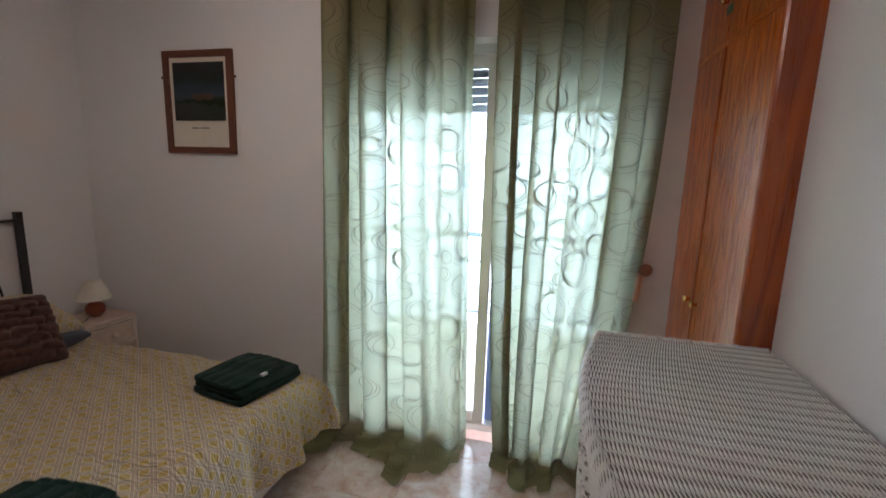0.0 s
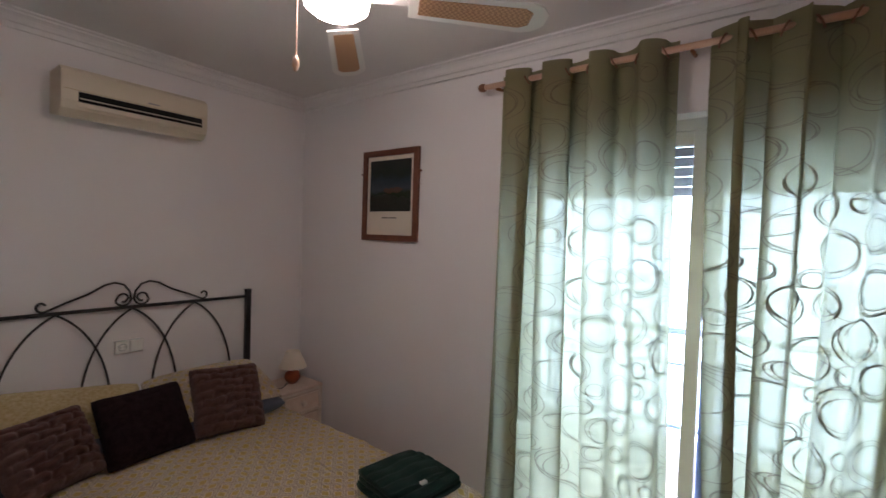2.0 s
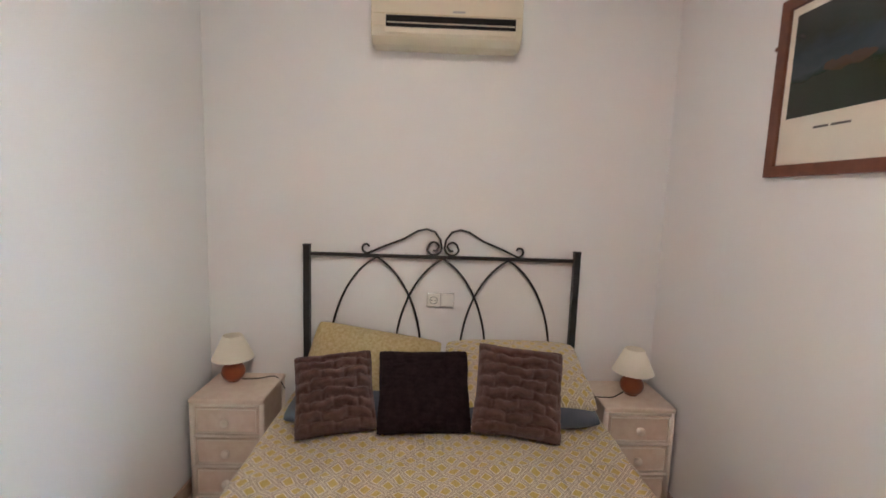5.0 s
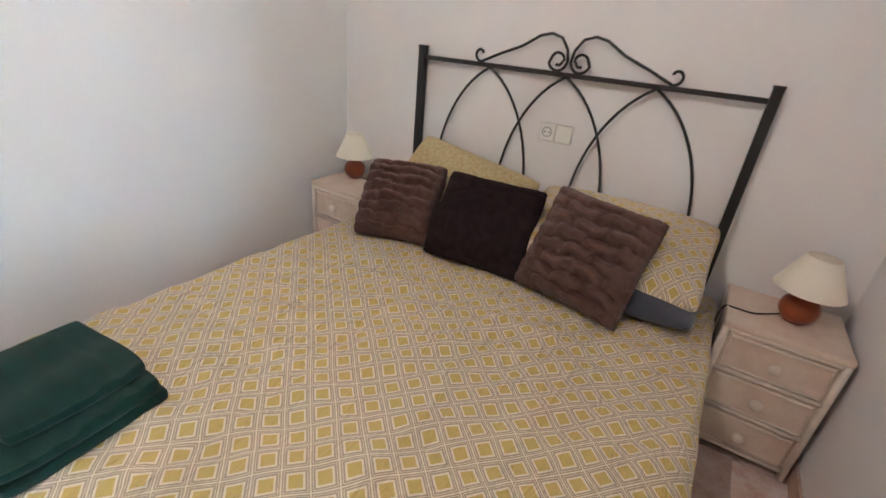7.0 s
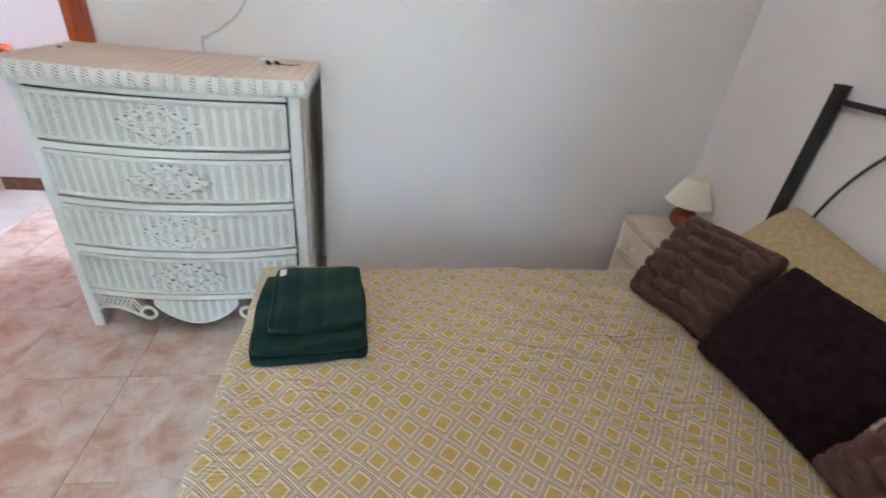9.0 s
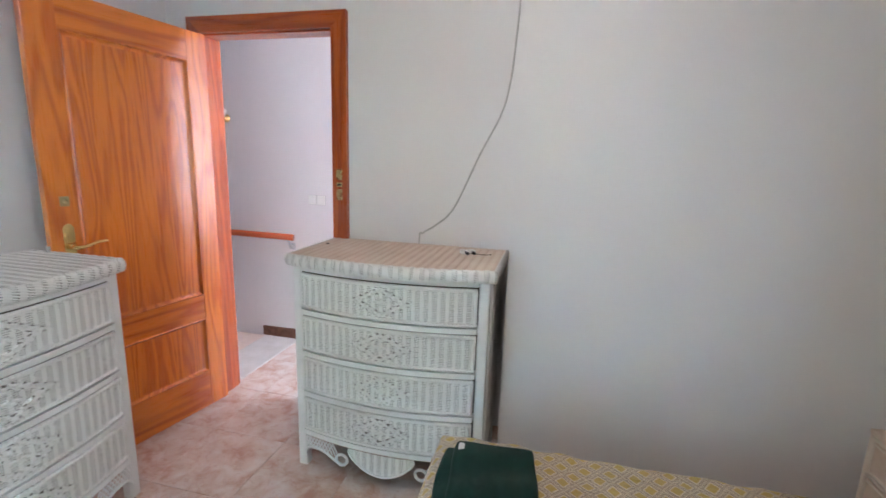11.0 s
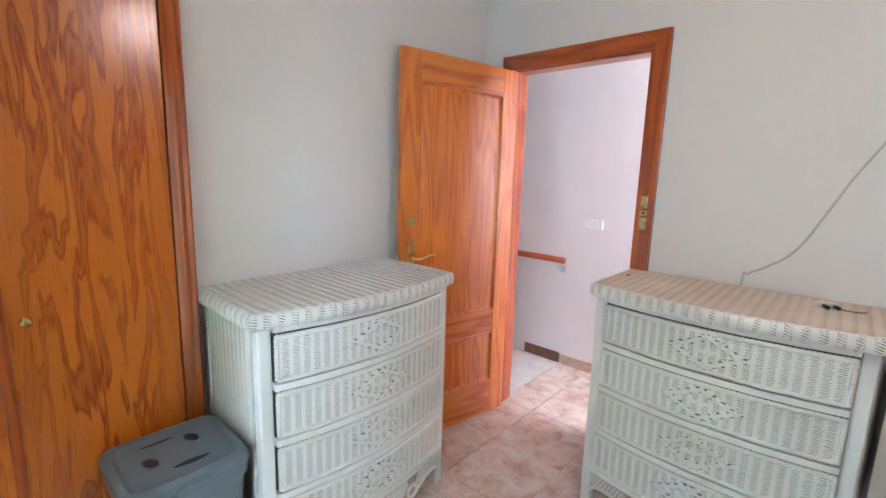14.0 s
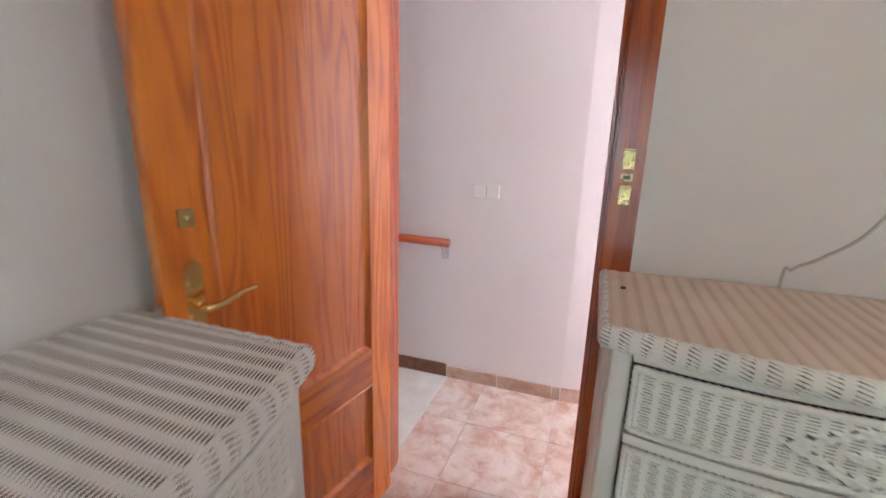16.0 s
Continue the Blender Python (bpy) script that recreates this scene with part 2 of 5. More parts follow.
def coverlet_material():
    """Woven cloth with a lattice of mustard squares, cream borders and double taupe lines."""
    m = Mat("mustard_lattice_cloth", (0.6, 0.5, 0.3), 0.85, spec=0.25)
    uv = m.coords((1, 1, 1), "UV", (0, 0, -48))
    warp = m.node("ShaderNodeTexNoise", Scale=5.0, Detail=2.0)
    m.link(uv, warp.inputs["Vector"])
    wm = m.node("ShaderNodeVectorMath")
    wm.operation = "MULTIPLY_ADD"
    m.link(warp.outputs["Color"], wm.inputs[0])
    wm.inputs[1].default_value = (0.010, 0.010, 0)
    m.link(uv, wm.inputs[2])
    sep = m.node("ShaderNodeSeparateXYZ")
    m.link(wm.outputs[0], sep.inputs[0])
    pitch = 0.0536
    ax = [m.math("ABSOLUTE", m.math("SUBTRACT", m.math("FRACT", m.math("DIVIDE", sep.outputs[i], pitch)), 0.5)) for i in (0, 1)]
    d = m.math("MULTIPLY", m.math("MAXIMUM", ax[0], ax[1]), 2.0)
    cream, taupe, gold = (0.72, 0.62, 0.46), (0.35, 0.27, 0.20), (0.51, 0.36, 0.085)
    n = m.node("ShaderNodeValToRGB")
    n.color_ramp.interpolation = "CONSTANT"
    e = n.color_ramp.elements
    for _ in range(4):
        e.new(0.5)
    for el, (p, c) in zip(e, [(0.0, gold), (0.50, cream), (0.66, taupe), (0.79, cream), (0.84, taupe), (0.94, cream)]):
        el.position, el.color = p, (*c, 1)
    m.link(d, n.inputs[0])
    blot = m.noise(uv, 60, 3, 0.7)
    m.color(m.mix(m.math("MULTIPLY", blot, 0.22), n.outputs[0], cream))
    m.bump(m.noise(uv, 900, 2), 0.35, 0.0008)
    m.bump(m.noise(uv, 14, 4, 0.62, 1.2), 0.45, 0.012)
    crease = m.noise(m.coords((4, 19, 1), "UV", (0, 0, 38)), 1.0, 3, 0.55, 1.3)
    m.bump(m.math("ABSOLUTE", m.math("SUBTRACT", crease, 0.5)), 0.75, 0.05)
    m.b.inputs["Sheen Weight"].default_value = 0.15
    return m.m


COVER = coverlet_material()


def curtain_material():
    """Sheer olive voile: much light goes straight through, the rest is spread by the threads."""
    m = Mat("olive_voile", (0.3, 0.32, 0.2), 0.9)
    uv = m.coords((1, 1, 1), "UV")
    fine = m.noise(uv, 700, 1)
    slub = m.noise(m.coords((60, 1.2, 1), "UV"), 1.0, 2)
    trans = m.node("ShaderNodeBsdfTransparent")
    trans.inputs[0].default_value = (0.86, 0.93, 0.86, 1)
    tl = m.node("ShaderNodeBsdfTranslucent")
    tl.inputs[0].default_value = (0.43, 0.45, 0.31, 1)
    df = m.node("ShaderNodeBsdfDiffuse")
    df.inputs[0].default_value = (0.23, 0.20, 0.10, 1)
    s1 = m.node("ShaderNodeMixShader")
    s1.inputs[0].default_value = 0.62
    m.link(tl.outputs[0], s1.inputs[1]), m.link(df.outputs[0], s1.inputs[2])
    s2 = m.node("ShaderNodeMixShader")
    m.link(m.math("ADD", m.math("MULTIPLY", fine, 0.05), m.math("MULTIPLY_ADD", slub, 0.03, 0.93)), s2.inputs[0])
    m.link(trans.outputs[0], s2.inputs[1]), m.link(s1.outputs[0], s2.inputs[2])
    m.link(s2.outputs[0], m.t.nodes["Material Output"].inputs[0])
    return m.m


CORD = paint("bronze_cord", (0.16, 0.135, 0.075), (0.23, 0.20, 0.12), 0.6, 40)
VOILE = curtain_material()


def glass_material():
    m = Mat("window_glass", (1, 1, 1), 0.02)
    tr = m.node("ShaderNodeBsdfTransparent")
    tr.inputs[0].default_value = (0.93, 0.96, 0.95, 1)
    gl = m.node("ShaderNodeBsdfGlossy", Roughness=0.02)
    fr = m.node("ShaderNodeFresnel", IOR=1.45)
    mx = m.node("ShaderNodeMixShader")
    m.link(fr.outputs[0], mx.inputs[0])
    m.link(tr.outputs[0], mx.inputs[1]), m.link(gl.outputs[0], mx.inputs[2])
    m.link(mx.outputs[0], m.t.nodes["Material Output"].inputs[0])
    return m.m


GLASS = glass_material()


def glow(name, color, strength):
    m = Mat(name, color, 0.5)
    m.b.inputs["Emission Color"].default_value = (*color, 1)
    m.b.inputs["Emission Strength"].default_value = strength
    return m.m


def painting_material():
    """A dim landscape: grey-green sky, a strip of blue water, a rusty hill and dark green ground."""
    m = Mat("dark_print", (0.05, 0.07, 0.07), 0.25)
    tc = m.node("ShaderNodeTexCoord")
    sp = m.node("ShaderNodeSeparateXYZ")
    m.link(tc.outputs["Generated"], sp.inputs[0])
    rough_edge = m.noise(m.coords((9, 1, 14)), 1.0, 4, 0.6, 0.5)
    height = m.math("ADD", sp.outputs[2], m.math("MULTIPLY_ADD", rough_edge, 0.30, -0.15))
    c = m.ramp(height, [(0.0, (0.008, 0.014, 0.009)), (0.36, (0.016, 0.026, 0.014)), (0.45, (0.038, 0.055, 0.070)), (0.60, (0.024, 0.040, 0.052)), (0.74, (0.018, 0.026, 0.024)), (1.0, (0.030, 0.036, 0.032))])
    dx = m.math("MULTIPLY", m.math("SUBTRACT", sp.outputs[0], 0.58), 3.2)
    dz = m.math("MULTIPLY", m.math("SUBTRACT", height, 0.42), 11.0)
    hill = m.math("LESS_THAN", m.math("ADD", m.math("MULTIPLY", dx, dx), m.math("MULTIPLY", dz, dz)), 0.55)
    m.color(m.mix(m.math("MULTIPLY", hill, 0.75), c, (0.085, 0.048, 0.030)))
    return m.m


PRINT = painting_material()
SLOT = paint("outlet_shade", (0.004, 0.004, 0.004), (0.007, 0.007, 0.007), 0.95, 8)

# ---------------------------------------------------------------- geometry helpers


def mesh_of(name, verts, faces, material=None, smooth=False, uvs=None):
    me = bpy.data.meshes.new(name)
    me.from_pydata([tuple(map(float, v)) for v in verts], [], [tuple(map(int, f)) for f in faces])
    if uvs is not None:
        layer = me.uv_layers.new(name="UVMap")
        idx = np.empty(len(me.loops), dtype=np.int32)
        me.loops.foreach_get("vertex_index", idx)
        layer.data.foreach_set("uv", np.asarray(uvs, dtype=np.float32)[idx].ravel())
    if material:
        me.materials.append(material)
    if smooth:
        me.polygons.foreach_set("use_smooth", [True] * len(me.polygons))
    me.update()
    return me


def part(name, bm, material, parent=None, label="", smooth=False):
    """Links a bmesh (or a mesh) as one mesh object, under a thing or a part."""
    if isinstance(bm, bpy.types.Mesh):
        me = bm
        if material and not me.materials:
            me.materials.append(material)
    else:
        me = bpy.data.meshes.new(name)
        bm.to_mesh(me)
        bm.free()
        me.materials.append(material)
        if smooth:
            me.polygons.foreach_set("use_smooth", [True] * len(me.polygons))
    ob = new(name, me)
    if parent is not None:
        ob.parent = parent
    if label:
        ob["label"] = label
    return ob


def thing(name, label, category, group="", m=None, kind=""):
    ob = new(name)
    ob.empty_display_size = 0.1
    if m is not None:
        ob.matrix_world = m
    return tagged(ob, label, category, group, kind)


def box(x0, x1, y0, y1, z0, z1, bevel=0.0, seg=2):
    bm = bmesh.new()
    bmesh.ops.create_cube(bm, size=1.0)
    for v in bm.verts:
        v.co = Vector((x0 if v.co.x < 0 else x1, y0 if v.co.y < 0 else y1, z0 if v.co.z < 0 else z1))
    if bevel:
        bmesh.ops.bevel(bm, geom=list(bm.edges), offset=bevel, segments=seg, affect="EDGES", profile=0.6)
    return bm


def add_box(bm, x0, x1, y0, y1, z0, z1, m=None):
    vs = [bm.verts.new((x, y, z)) for x in (x0, x1) for y in (y0, y1) for z in (z0, z1)]
    for q in ((0, 1, 3, 2), (4, 6, 7, 5), (0, 4, 5, 1), (2, 3, 7, 6), (0, 2, 6, 4), (1, 5, 7, 3)):
        bm.faces.new([vs[i] for i in q])
    if m is not None:
        for v in vs:
            v.co = m @ v.co
    return vs


def lathe(profile, segments=32, cap=True):
    """A turned body from (radius, height) pairs."""
    bm = bmesh.new()
    rings = []
    for r, z in profile:
        rings.append([bm.verts.new((r * math.cos(2 * math.pi * k / segments), r * math.sin(2 * math.pi * k / segments), z)) for k in range(segments)])
    for a, b in zip(rings, rings[1:]):
        for k in range(segments):
            bm.faces.new((a[k], a[(k + 1) % segments], b[(k + 1) % segments], b[k]))
    if cap:
        bm.faces.new(list(reversed(rings[0])))
        bm.faces.new(rings[-1])
    return bm


def smooth_line(points, per=8):
    """Catmull-Rom through points."""
    p = [Vector(q) for q in points]
    p = [2 * p[0] - p[1]] + p + [2 * p[-1] - p[-2]]
    out = []
    for i in range(1, len(p) - 2):
        for k in range(per):
            t = k / per
            a, b, c, d = p[i - 1], p[i], p[i + 1], p[i + 2]
            out.append(0.5 * (2 * b + (c - a) * t + (2 * a - 5 * b + 4 * c - d) * t * t + (3 * b - a - 3 * c + d) * t ** 3))
    out.append(p[-2])
    return out


def tube(points, radius, sides=8, bm=None, closed=False, radii=None):
    """A round bar along points."""
    bm = bm or bmesh.new()
    pts = [Vector(q) for q in points]
    n = len(pts)
    up = Vector((0.13, 0.31, 0.94)).normalized()
    rings = []
    side = None
    for i, q in enumerate(pts):
        a = pts[(i - 1) % n] if closed or i else q
        b = pts[(i + 1) % n] if closed or i < n - 1 else q
        d = (b - a).normalized()
        side = (up - d * up.dot(d)).normalized() if side is None else (side - d * side.dot(d)).normalized()
        other = d.cross(side)
        r = radii[i] if radii else radius
        rings.append([bm.verts.new(q + r * (math.cos(2 * math.pi * k / sides) * side + math.sin(2 * math.pi * k / sides) * other)) for k in range(sides)])
    for i in range(n if closed else n - 1):
        a, b = rings[i], rings[(i + 1) % n]
        for k in range(sides):
            bm.faces.new((a[k], a[(k + 1) % sides], b[(k + 1) % sides], b[k]))
    if not closed:
        bm.faces.new(list(reversed(rings[0])))
        bm.faces.new(rings[-1])
    return bm


def sheet(name, fn, us, vs, material, uv=None, smooth=True, mask=None, second=None):
    """A grid surface: fn(U, V) gives arrays x, y, z."""
    U, V = np.meshgrid(us, vs)
    x, y, z = fn(U, V)
    n, k = U.shape
    verts = np.stack([x, y, z], -1).reshape(-1, 3)
    i = np.arange((n - 1) * (k - 1))
    r, c = i // (k - 1), i % (k - 1)
    a = r * k + c
    faces = np.stack([a, a + 1, a + k + 1, a + k], -1)
    uvs = None
    if uv is not None:
        uu, vv = uv(U, V)
        uvs = np.stack([uu, vv], -1).reshape(-1, 2)
    me = mesh_of(name, verts, faces, material, smooth, uvs)
    if mask is not None:
        me.materials.append(second)
        Uc, Vc = np.meshgrid((us[1:] + us[:-1]) / 2, (vs[1:] + vs[:-1]) / 2)
        me.polygons.foreach_set("material_index", mask(Uc, Vc).astype(np.int32).ravel())
    return me


def prism(outline, lo, hi, axis="y", holes=()):
    """An outline of (a, b) pairs pushed through from lo to hi along an axis."""
    bm = bmesh.new()

    def at(a, b, c):
        return {"x": (c, a, b), "y": (a, c, b), "z": (a, b, c)}[axis]

    front = [bm.verts.new(at(a, b, lo)) for a, b in outline]
    back = [bm.verts.new(at(a, b, hi)) for a, b in outline]
    n = len(outline)
    bm.faces.new(front)
    bm.faces.new(list(reversed(back)))
    for i in range(n):
        bm.faces.new((front[i], back[i], back[(i + 1) % n], front[(i + 1) % n]))
    bmesh.ops.recalc_face_normals(bm, faces=bm.faces)
    return bm

# ---------------------------------------------------------------- the room's shell
W, N, E, S, SB, JOG = -3.23, 2.545, 0.41, -0.03, 0.222, -1.52
CEILING, COVE_Z = 2.595, 2.53
HALL_Y, HALL_S = -0.13, -0.90
DOOR_L, DOOR_R, DOOR_H = 0.172, -0.565, 2.06
WIN_L, WIN_R, WIN_H = -1.42, 0.13, 2.16


def wall(name, label, pieces, material, parent=None):
    bm = bmesh.new()
    for p in pieces:
        add_box(bm, *p)
    return tagged(part(name, bm, material), label, "wall", kind="structure")


wall("wall_north", "off-white painted wall with a balcony door opening", [
    (W - 0.12, WIN_L, N, N + 0.24, -0.1, 2.75), (WIN_R, 1.1, N, N + 0.24, -0.1, 2.75), (WIN_L, WIN_R, N, N + 0.24, WIN_H, 2.75)], WALL)
wall("wall_west", "off-white painted wall behind the bed", [(W - 0.12, W, SB - 0.3, N, -0.1, 2.75)], WALL)
wall("wall_south_bed", "off-white painted wall beside the bed, standing proud", [(W, JOG, SB - 0.35, SB, -0.1, 2.75)], WALL)
wall("wall_south_door", "off-white painted wall with the bedroom doorway", [
    (JOG, DOOR_R - 0.02, HALL_Y, S, -0.1, 2.75), (DOOR_L + 0.02, E, HALL_Y, S, -0.1, 2.75), (DOOR_R - 0.02, DOOR_L + 0.02, HALL_Y, S, DOOR_H + 0.02, 2.75)], WALL)
wall("wall_east", "off-white painted wall beside the built-in wardrobe", [(E, E + 0.12, HALL_Y, 1.73, -0.1, 2.75), (1.0, 1.1, 1.73, N, -0.1, 2.75), (E + 0.12, 1.0, 1.67, 1.73, -0.1, 2.75)], WALL)
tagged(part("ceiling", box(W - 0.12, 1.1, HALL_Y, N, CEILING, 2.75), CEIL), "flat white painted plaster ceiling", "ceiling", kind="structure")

# stepped plaster cove round the ceiling
COVE_PROFILE = [(0.0, -0.012), (0.020, -0.012), (0.022, 0.012), (0.034, 0.012), (0.036, 0.024), (0.044, 0.036), (0.058, 0.045), (0.066, 0.047), (0.067, 0.056), (0.088, 0.057), (0.090, 0.065)]


def cove(loop):
    bm = bmesh.new()
    n = len(loop)
    rows = []
    for out, up in COVE_PROFILE:
        row = []
        for i, (x, y) in enumerate(loop):
            a, b = Vector(loop[i - 1]), Vector(loop[(i + 1) % n])
            q = Vector((x, y))
            d0, d1 = (q - a).normalized(), (b - q).normalized()
            n0, n1 = Vector((-d0.y, d0.x)), Vector((-d1.y, d1.x))
            off = (n0 + n1) * out
            row.append(bm.verts.new((x + off.x, y + off.y, COVE_Z + up)))
        rows.append(row)
    for r0, r1 in zip(rows, rows[1:]):
        for i in range(n):
            bm.faces.new((r0[i], r0[(i + 1) % n], r1[(i + 1) % n], r1[i]))
    bmesh.ops.recalc_face_normals(bm, faces=bm.faces)
    return bm


tagged(part("cove_trim", cove([(JOG, S), (E, S), (E, N), (W, N), (W, SB), (JOG, SB)]), COVE), "white moulded plaster cove along the ceiling", "trim", kind="structure")

# floor bed under the tiles
tagged(part("floor", box(-3.4, 1.1, -1.06, N + 0.02, -0.12, -0.004), GROUT), "pink and beige mottled glazed floor tiles", "floor", kind="structure")

# ---------------------------------------------------------------- landing and stair behind the doorway
wall("wall_landing_far", "pinkish white painted wall of the stair landing", [(-0.46, 2.6, HALL_S - 0.12, HALL_S, -2.2, 2.75)], HALL)
bm = bmesh.new()
vs = add_box(bm, -0.95, -0.46, HALL_S - 0.12, HALL_S, -0.1, 2.75)
for v in vs:
    if v.co.x < -0.7:
        v.co.y -= 0.05
tagged(part("wall_landing_turn", bm, HALL), "pinkish white wall turning at the landing", "wall", kind="structure")
# Unseen end walls, added with an opening so daylight can reach the landing.
wall("wall_landing_west", "unseen pale landing end walls with an added opening", [(-2.3, -2.2, HALL_S - 0.12, HALL_Y, -0.1, 0.75), (-2.3, -2.2, HALL_S - 0.12, HALL_Y, 2.2, 2.75), (-2.3, -0.95, HALL_S - 0.24, HALL_S - 0.12, -0.1, 2.75)], HALL)
wall("wall_stair_inner", "white wall between bedroom and stair", [(E, 2.6, HALL_Y - 0.1, HALL_Y, -2.2, 2.75), (2.6, 2.7, HALL_S - 0.12, HALL_Y, -2.2, 2.75)], HALL)
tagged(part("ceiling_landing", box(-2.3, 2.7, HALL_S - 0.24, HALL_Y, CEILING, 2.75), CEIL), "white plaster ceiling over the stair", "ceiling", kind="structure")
wall("wall_landing_north", "white wall of the landing", [(-2.3, JOG, HALL_Y, HALL_Y + 0.005, -0.1, 2.75)], HALL)
stair = thing("staircase", "pale grey marble stair going down from the landing", "stairs", kind="structure")
for k in range(8):
    x0 = 0.20 + 0.28 * k
    z = -0.18 * k
    part("tread", box(x0, x0 + 0.31, HALL_S + 0.002, HALL_Y - 0.10, z - 0.03, z + 0.004, 0.006), MARBLE, stair)
    part("riser", box(x0 + 0.27, x0 + 0.285, HALL_S + 0.002, HALL_Y - 0.10, z - 0.18, z - 0.03), MARBLE, stair)
part("floor_strip", box(0.202, 0.49, HALL_Y - 0.10, HALL_Y - 0.002, -0.03, 0.002), MARBLE, stair)
skirt = thing("landing_skirting", "tile skirting, dark brown by the stair and pink beyond", "skirting", kind="structure")
part("dark_tile", box(0.21, 0.53, HALL_S, HALL_S + 0.012, 0.004, 0.085, 0.002), DARK_TILE, skirt, "dark brown marbled skirting tile")
for k in range(7):
    x0 = 0.54 + 0.28 * k
    part("stepped_tile", box(x0, x0 + 0.26, HALL_S, HALL_S + 0.012, -0.18 * (k + 1) + 0.004, -0.18 * (k + 1) + 0.085, 0.002), DARK_TILE, skirt, "dark brown marbled skirting tile")
for x0, x1 in ((-0.10, 0.206), (-0.41, -0.104), (-0.456, -0.414)):
    part("skirting_tile", box(x0, x1, HALL_S, HALL_S + 0.010, 0.0, 0.075, 0.002), SKIRT_TILE, skirt)
bm = bmesh.new()
vs = add_box(bm, -0.93, -0.462, HALL_S, HALL_S + 0.010, 0.0, 0.075)
for v in vs:
    if v.co.x < -0.7:
        v.co.y -= 0.047
part("skirting_tile", bm, SKIRT_TILE, skirt)

rail = thing("handrail", "reddish varnished wooden handrail on metal brackets", "handrail")
part("rail", tube([(0.2, HALL_S + 0.06, 0.845), (0.75, HALL_S + 0.06, 0.85), (0.95, HALL_S + 0.06, 0.80), (2.2, HALL_S + 0.06, 0.0)], 0.024, 14), PINE_TRIMX, rail, smooth=True)
for bx, bz in ((0.235, 0.81), (0.9, 0.78), (1.9, 0.16)):
    part("bracket", tube(smooth_line([(bx, HALL_S - 0.002, bz - 0.045), (bx, HALL_S + 0.04, bz - 0.045), (bx, HALL_S + 0.06, bz + 0.02)], 5), 0.009, 8), STEEL, rail, "steel bracket", smooth=True)
    part("wall_plate", box(bx - 0.02, bx + 0.02, HALL_S, HALL_S + 0.006, bz - 0.07, bz - 0.02, 0.002), STEEL, rail)


def switch_plate(name, label, m, keys, category="switch"):
    """A white wall plate of two modules on the plane y = 0, facing +y."""
    t = thing(name, label, category, m=m)
    # Grey edge of the plate draws the thin shadow lines round the keys.
    part("shadow_outline", box(-0.0705, 0.0705, 0.0, 0.011, -0.0365, 0.0365, 0.002), CABLE, t)
    for k, kind in enumerate(keys):
        cx = -0.0355 + 0.071 * k
        key = part("rocker" if kind == "key" else "socket_face", box(cx - 0.0325, cx + 0.0325, 0.006, 0.0155, -0.0345, 0.0345, 0.003), PLASTIC, t)
        if kind == "socket":
            # Grey ring and black discs paint the shade of socket recess and holes.
            ring = lathe([(0.021, 0.0), (0.021, 0.0012), (0.0175, 0.0012), (0.0175, 0.0)], 28, False)
            bmesh.ops.transform(ring, matrix=pose(cx, 0.0155, 0, -90), verts=ring.verts)
            part("recess_shade_ring", ring, SHUTTER, key)
            for dx in (-0.0095, 0.0095):
                hole = lathe([(0.003, 0.0), (0.003, 0.0009)], 12)
                bmesh.ops.transform(hole, matrix=pose(cx + dx, 0.0157, 0, -90), verts=hole.verts)
                part("pin_hole", hole, BLACK_PLASTIC, key)
            for dz in (-0.017, 0.017):
                part("earth_clip", box(cx - 0.003, cx + 0.003, 0.0155, 0.017, dz - 0.003, dz + 0.003), STEEL, key)
    return t


switch_plate("light_switch", "white double rocker switch on the landing wall", pose(0.018, HALL_S, 1.135, 0, 0, 0), ("key", "key"))
switch_plate("wall_socket", "white socket and switch plate above the headboard", pose(W, 1.41, 0.93, 0, 0, -90), ("key", "socket"), "socket")

sconce = thing("wall_sconce", "small brass and white wall lamp on the stair wall", "lamp", m=pose(0.768, HALL_S, 1.72))
b = lathe([(0.03, 0.0), (0.03, 0.008), (0.01, 0.016), (0.01, 0.05)], 16)
bmesh.ops.transform(b, matrix=pose(0, 0, 0, -90), verts=b.verts)
part("arm", b, BRASS, sconce, smooth=True)
part("cup", lathe([(0.012, 0.0), (0.028, 0.02), (0.034, 0.06)], 16, False), PLASTIC, sconce).location = (0, 0.055, 0)

# ---------------------------------------------------------------- bedroom doorway and open door
casing = thing("door_frame", "reddish varnished pine door casing with brass strike plates", "door frame", kind="structure")
TW = 0.080
part("jamb", box(DOOR_L, DOOR_L + 0.02, HALL_Y, S + 0.002, 0.0, DOOR_H, 0.002), PINE_TRIM, casing)
jamb_r = part("jamb", box(DOOR_R - 0.02, DOOR_R, HALL_Y, S + 0.002, 0.0, DOOR_H, 0.002), PINE_TRIM, casing)
part("head_jamb", box(DOOR_R - 0.02, DOOR_L + 0.02, HALL_Y, S + 0.002, DOOR_H, DOOR_H + 0.02, 0.002), PINE_TRIMX, casing)
part("stop_bead", box(DOOR_R, DOOR_R + 0.012, HALL_Y + 0.01, S - 0.045, 0.0, DOOR_H, 0.002), PINE_TRIM, casing)
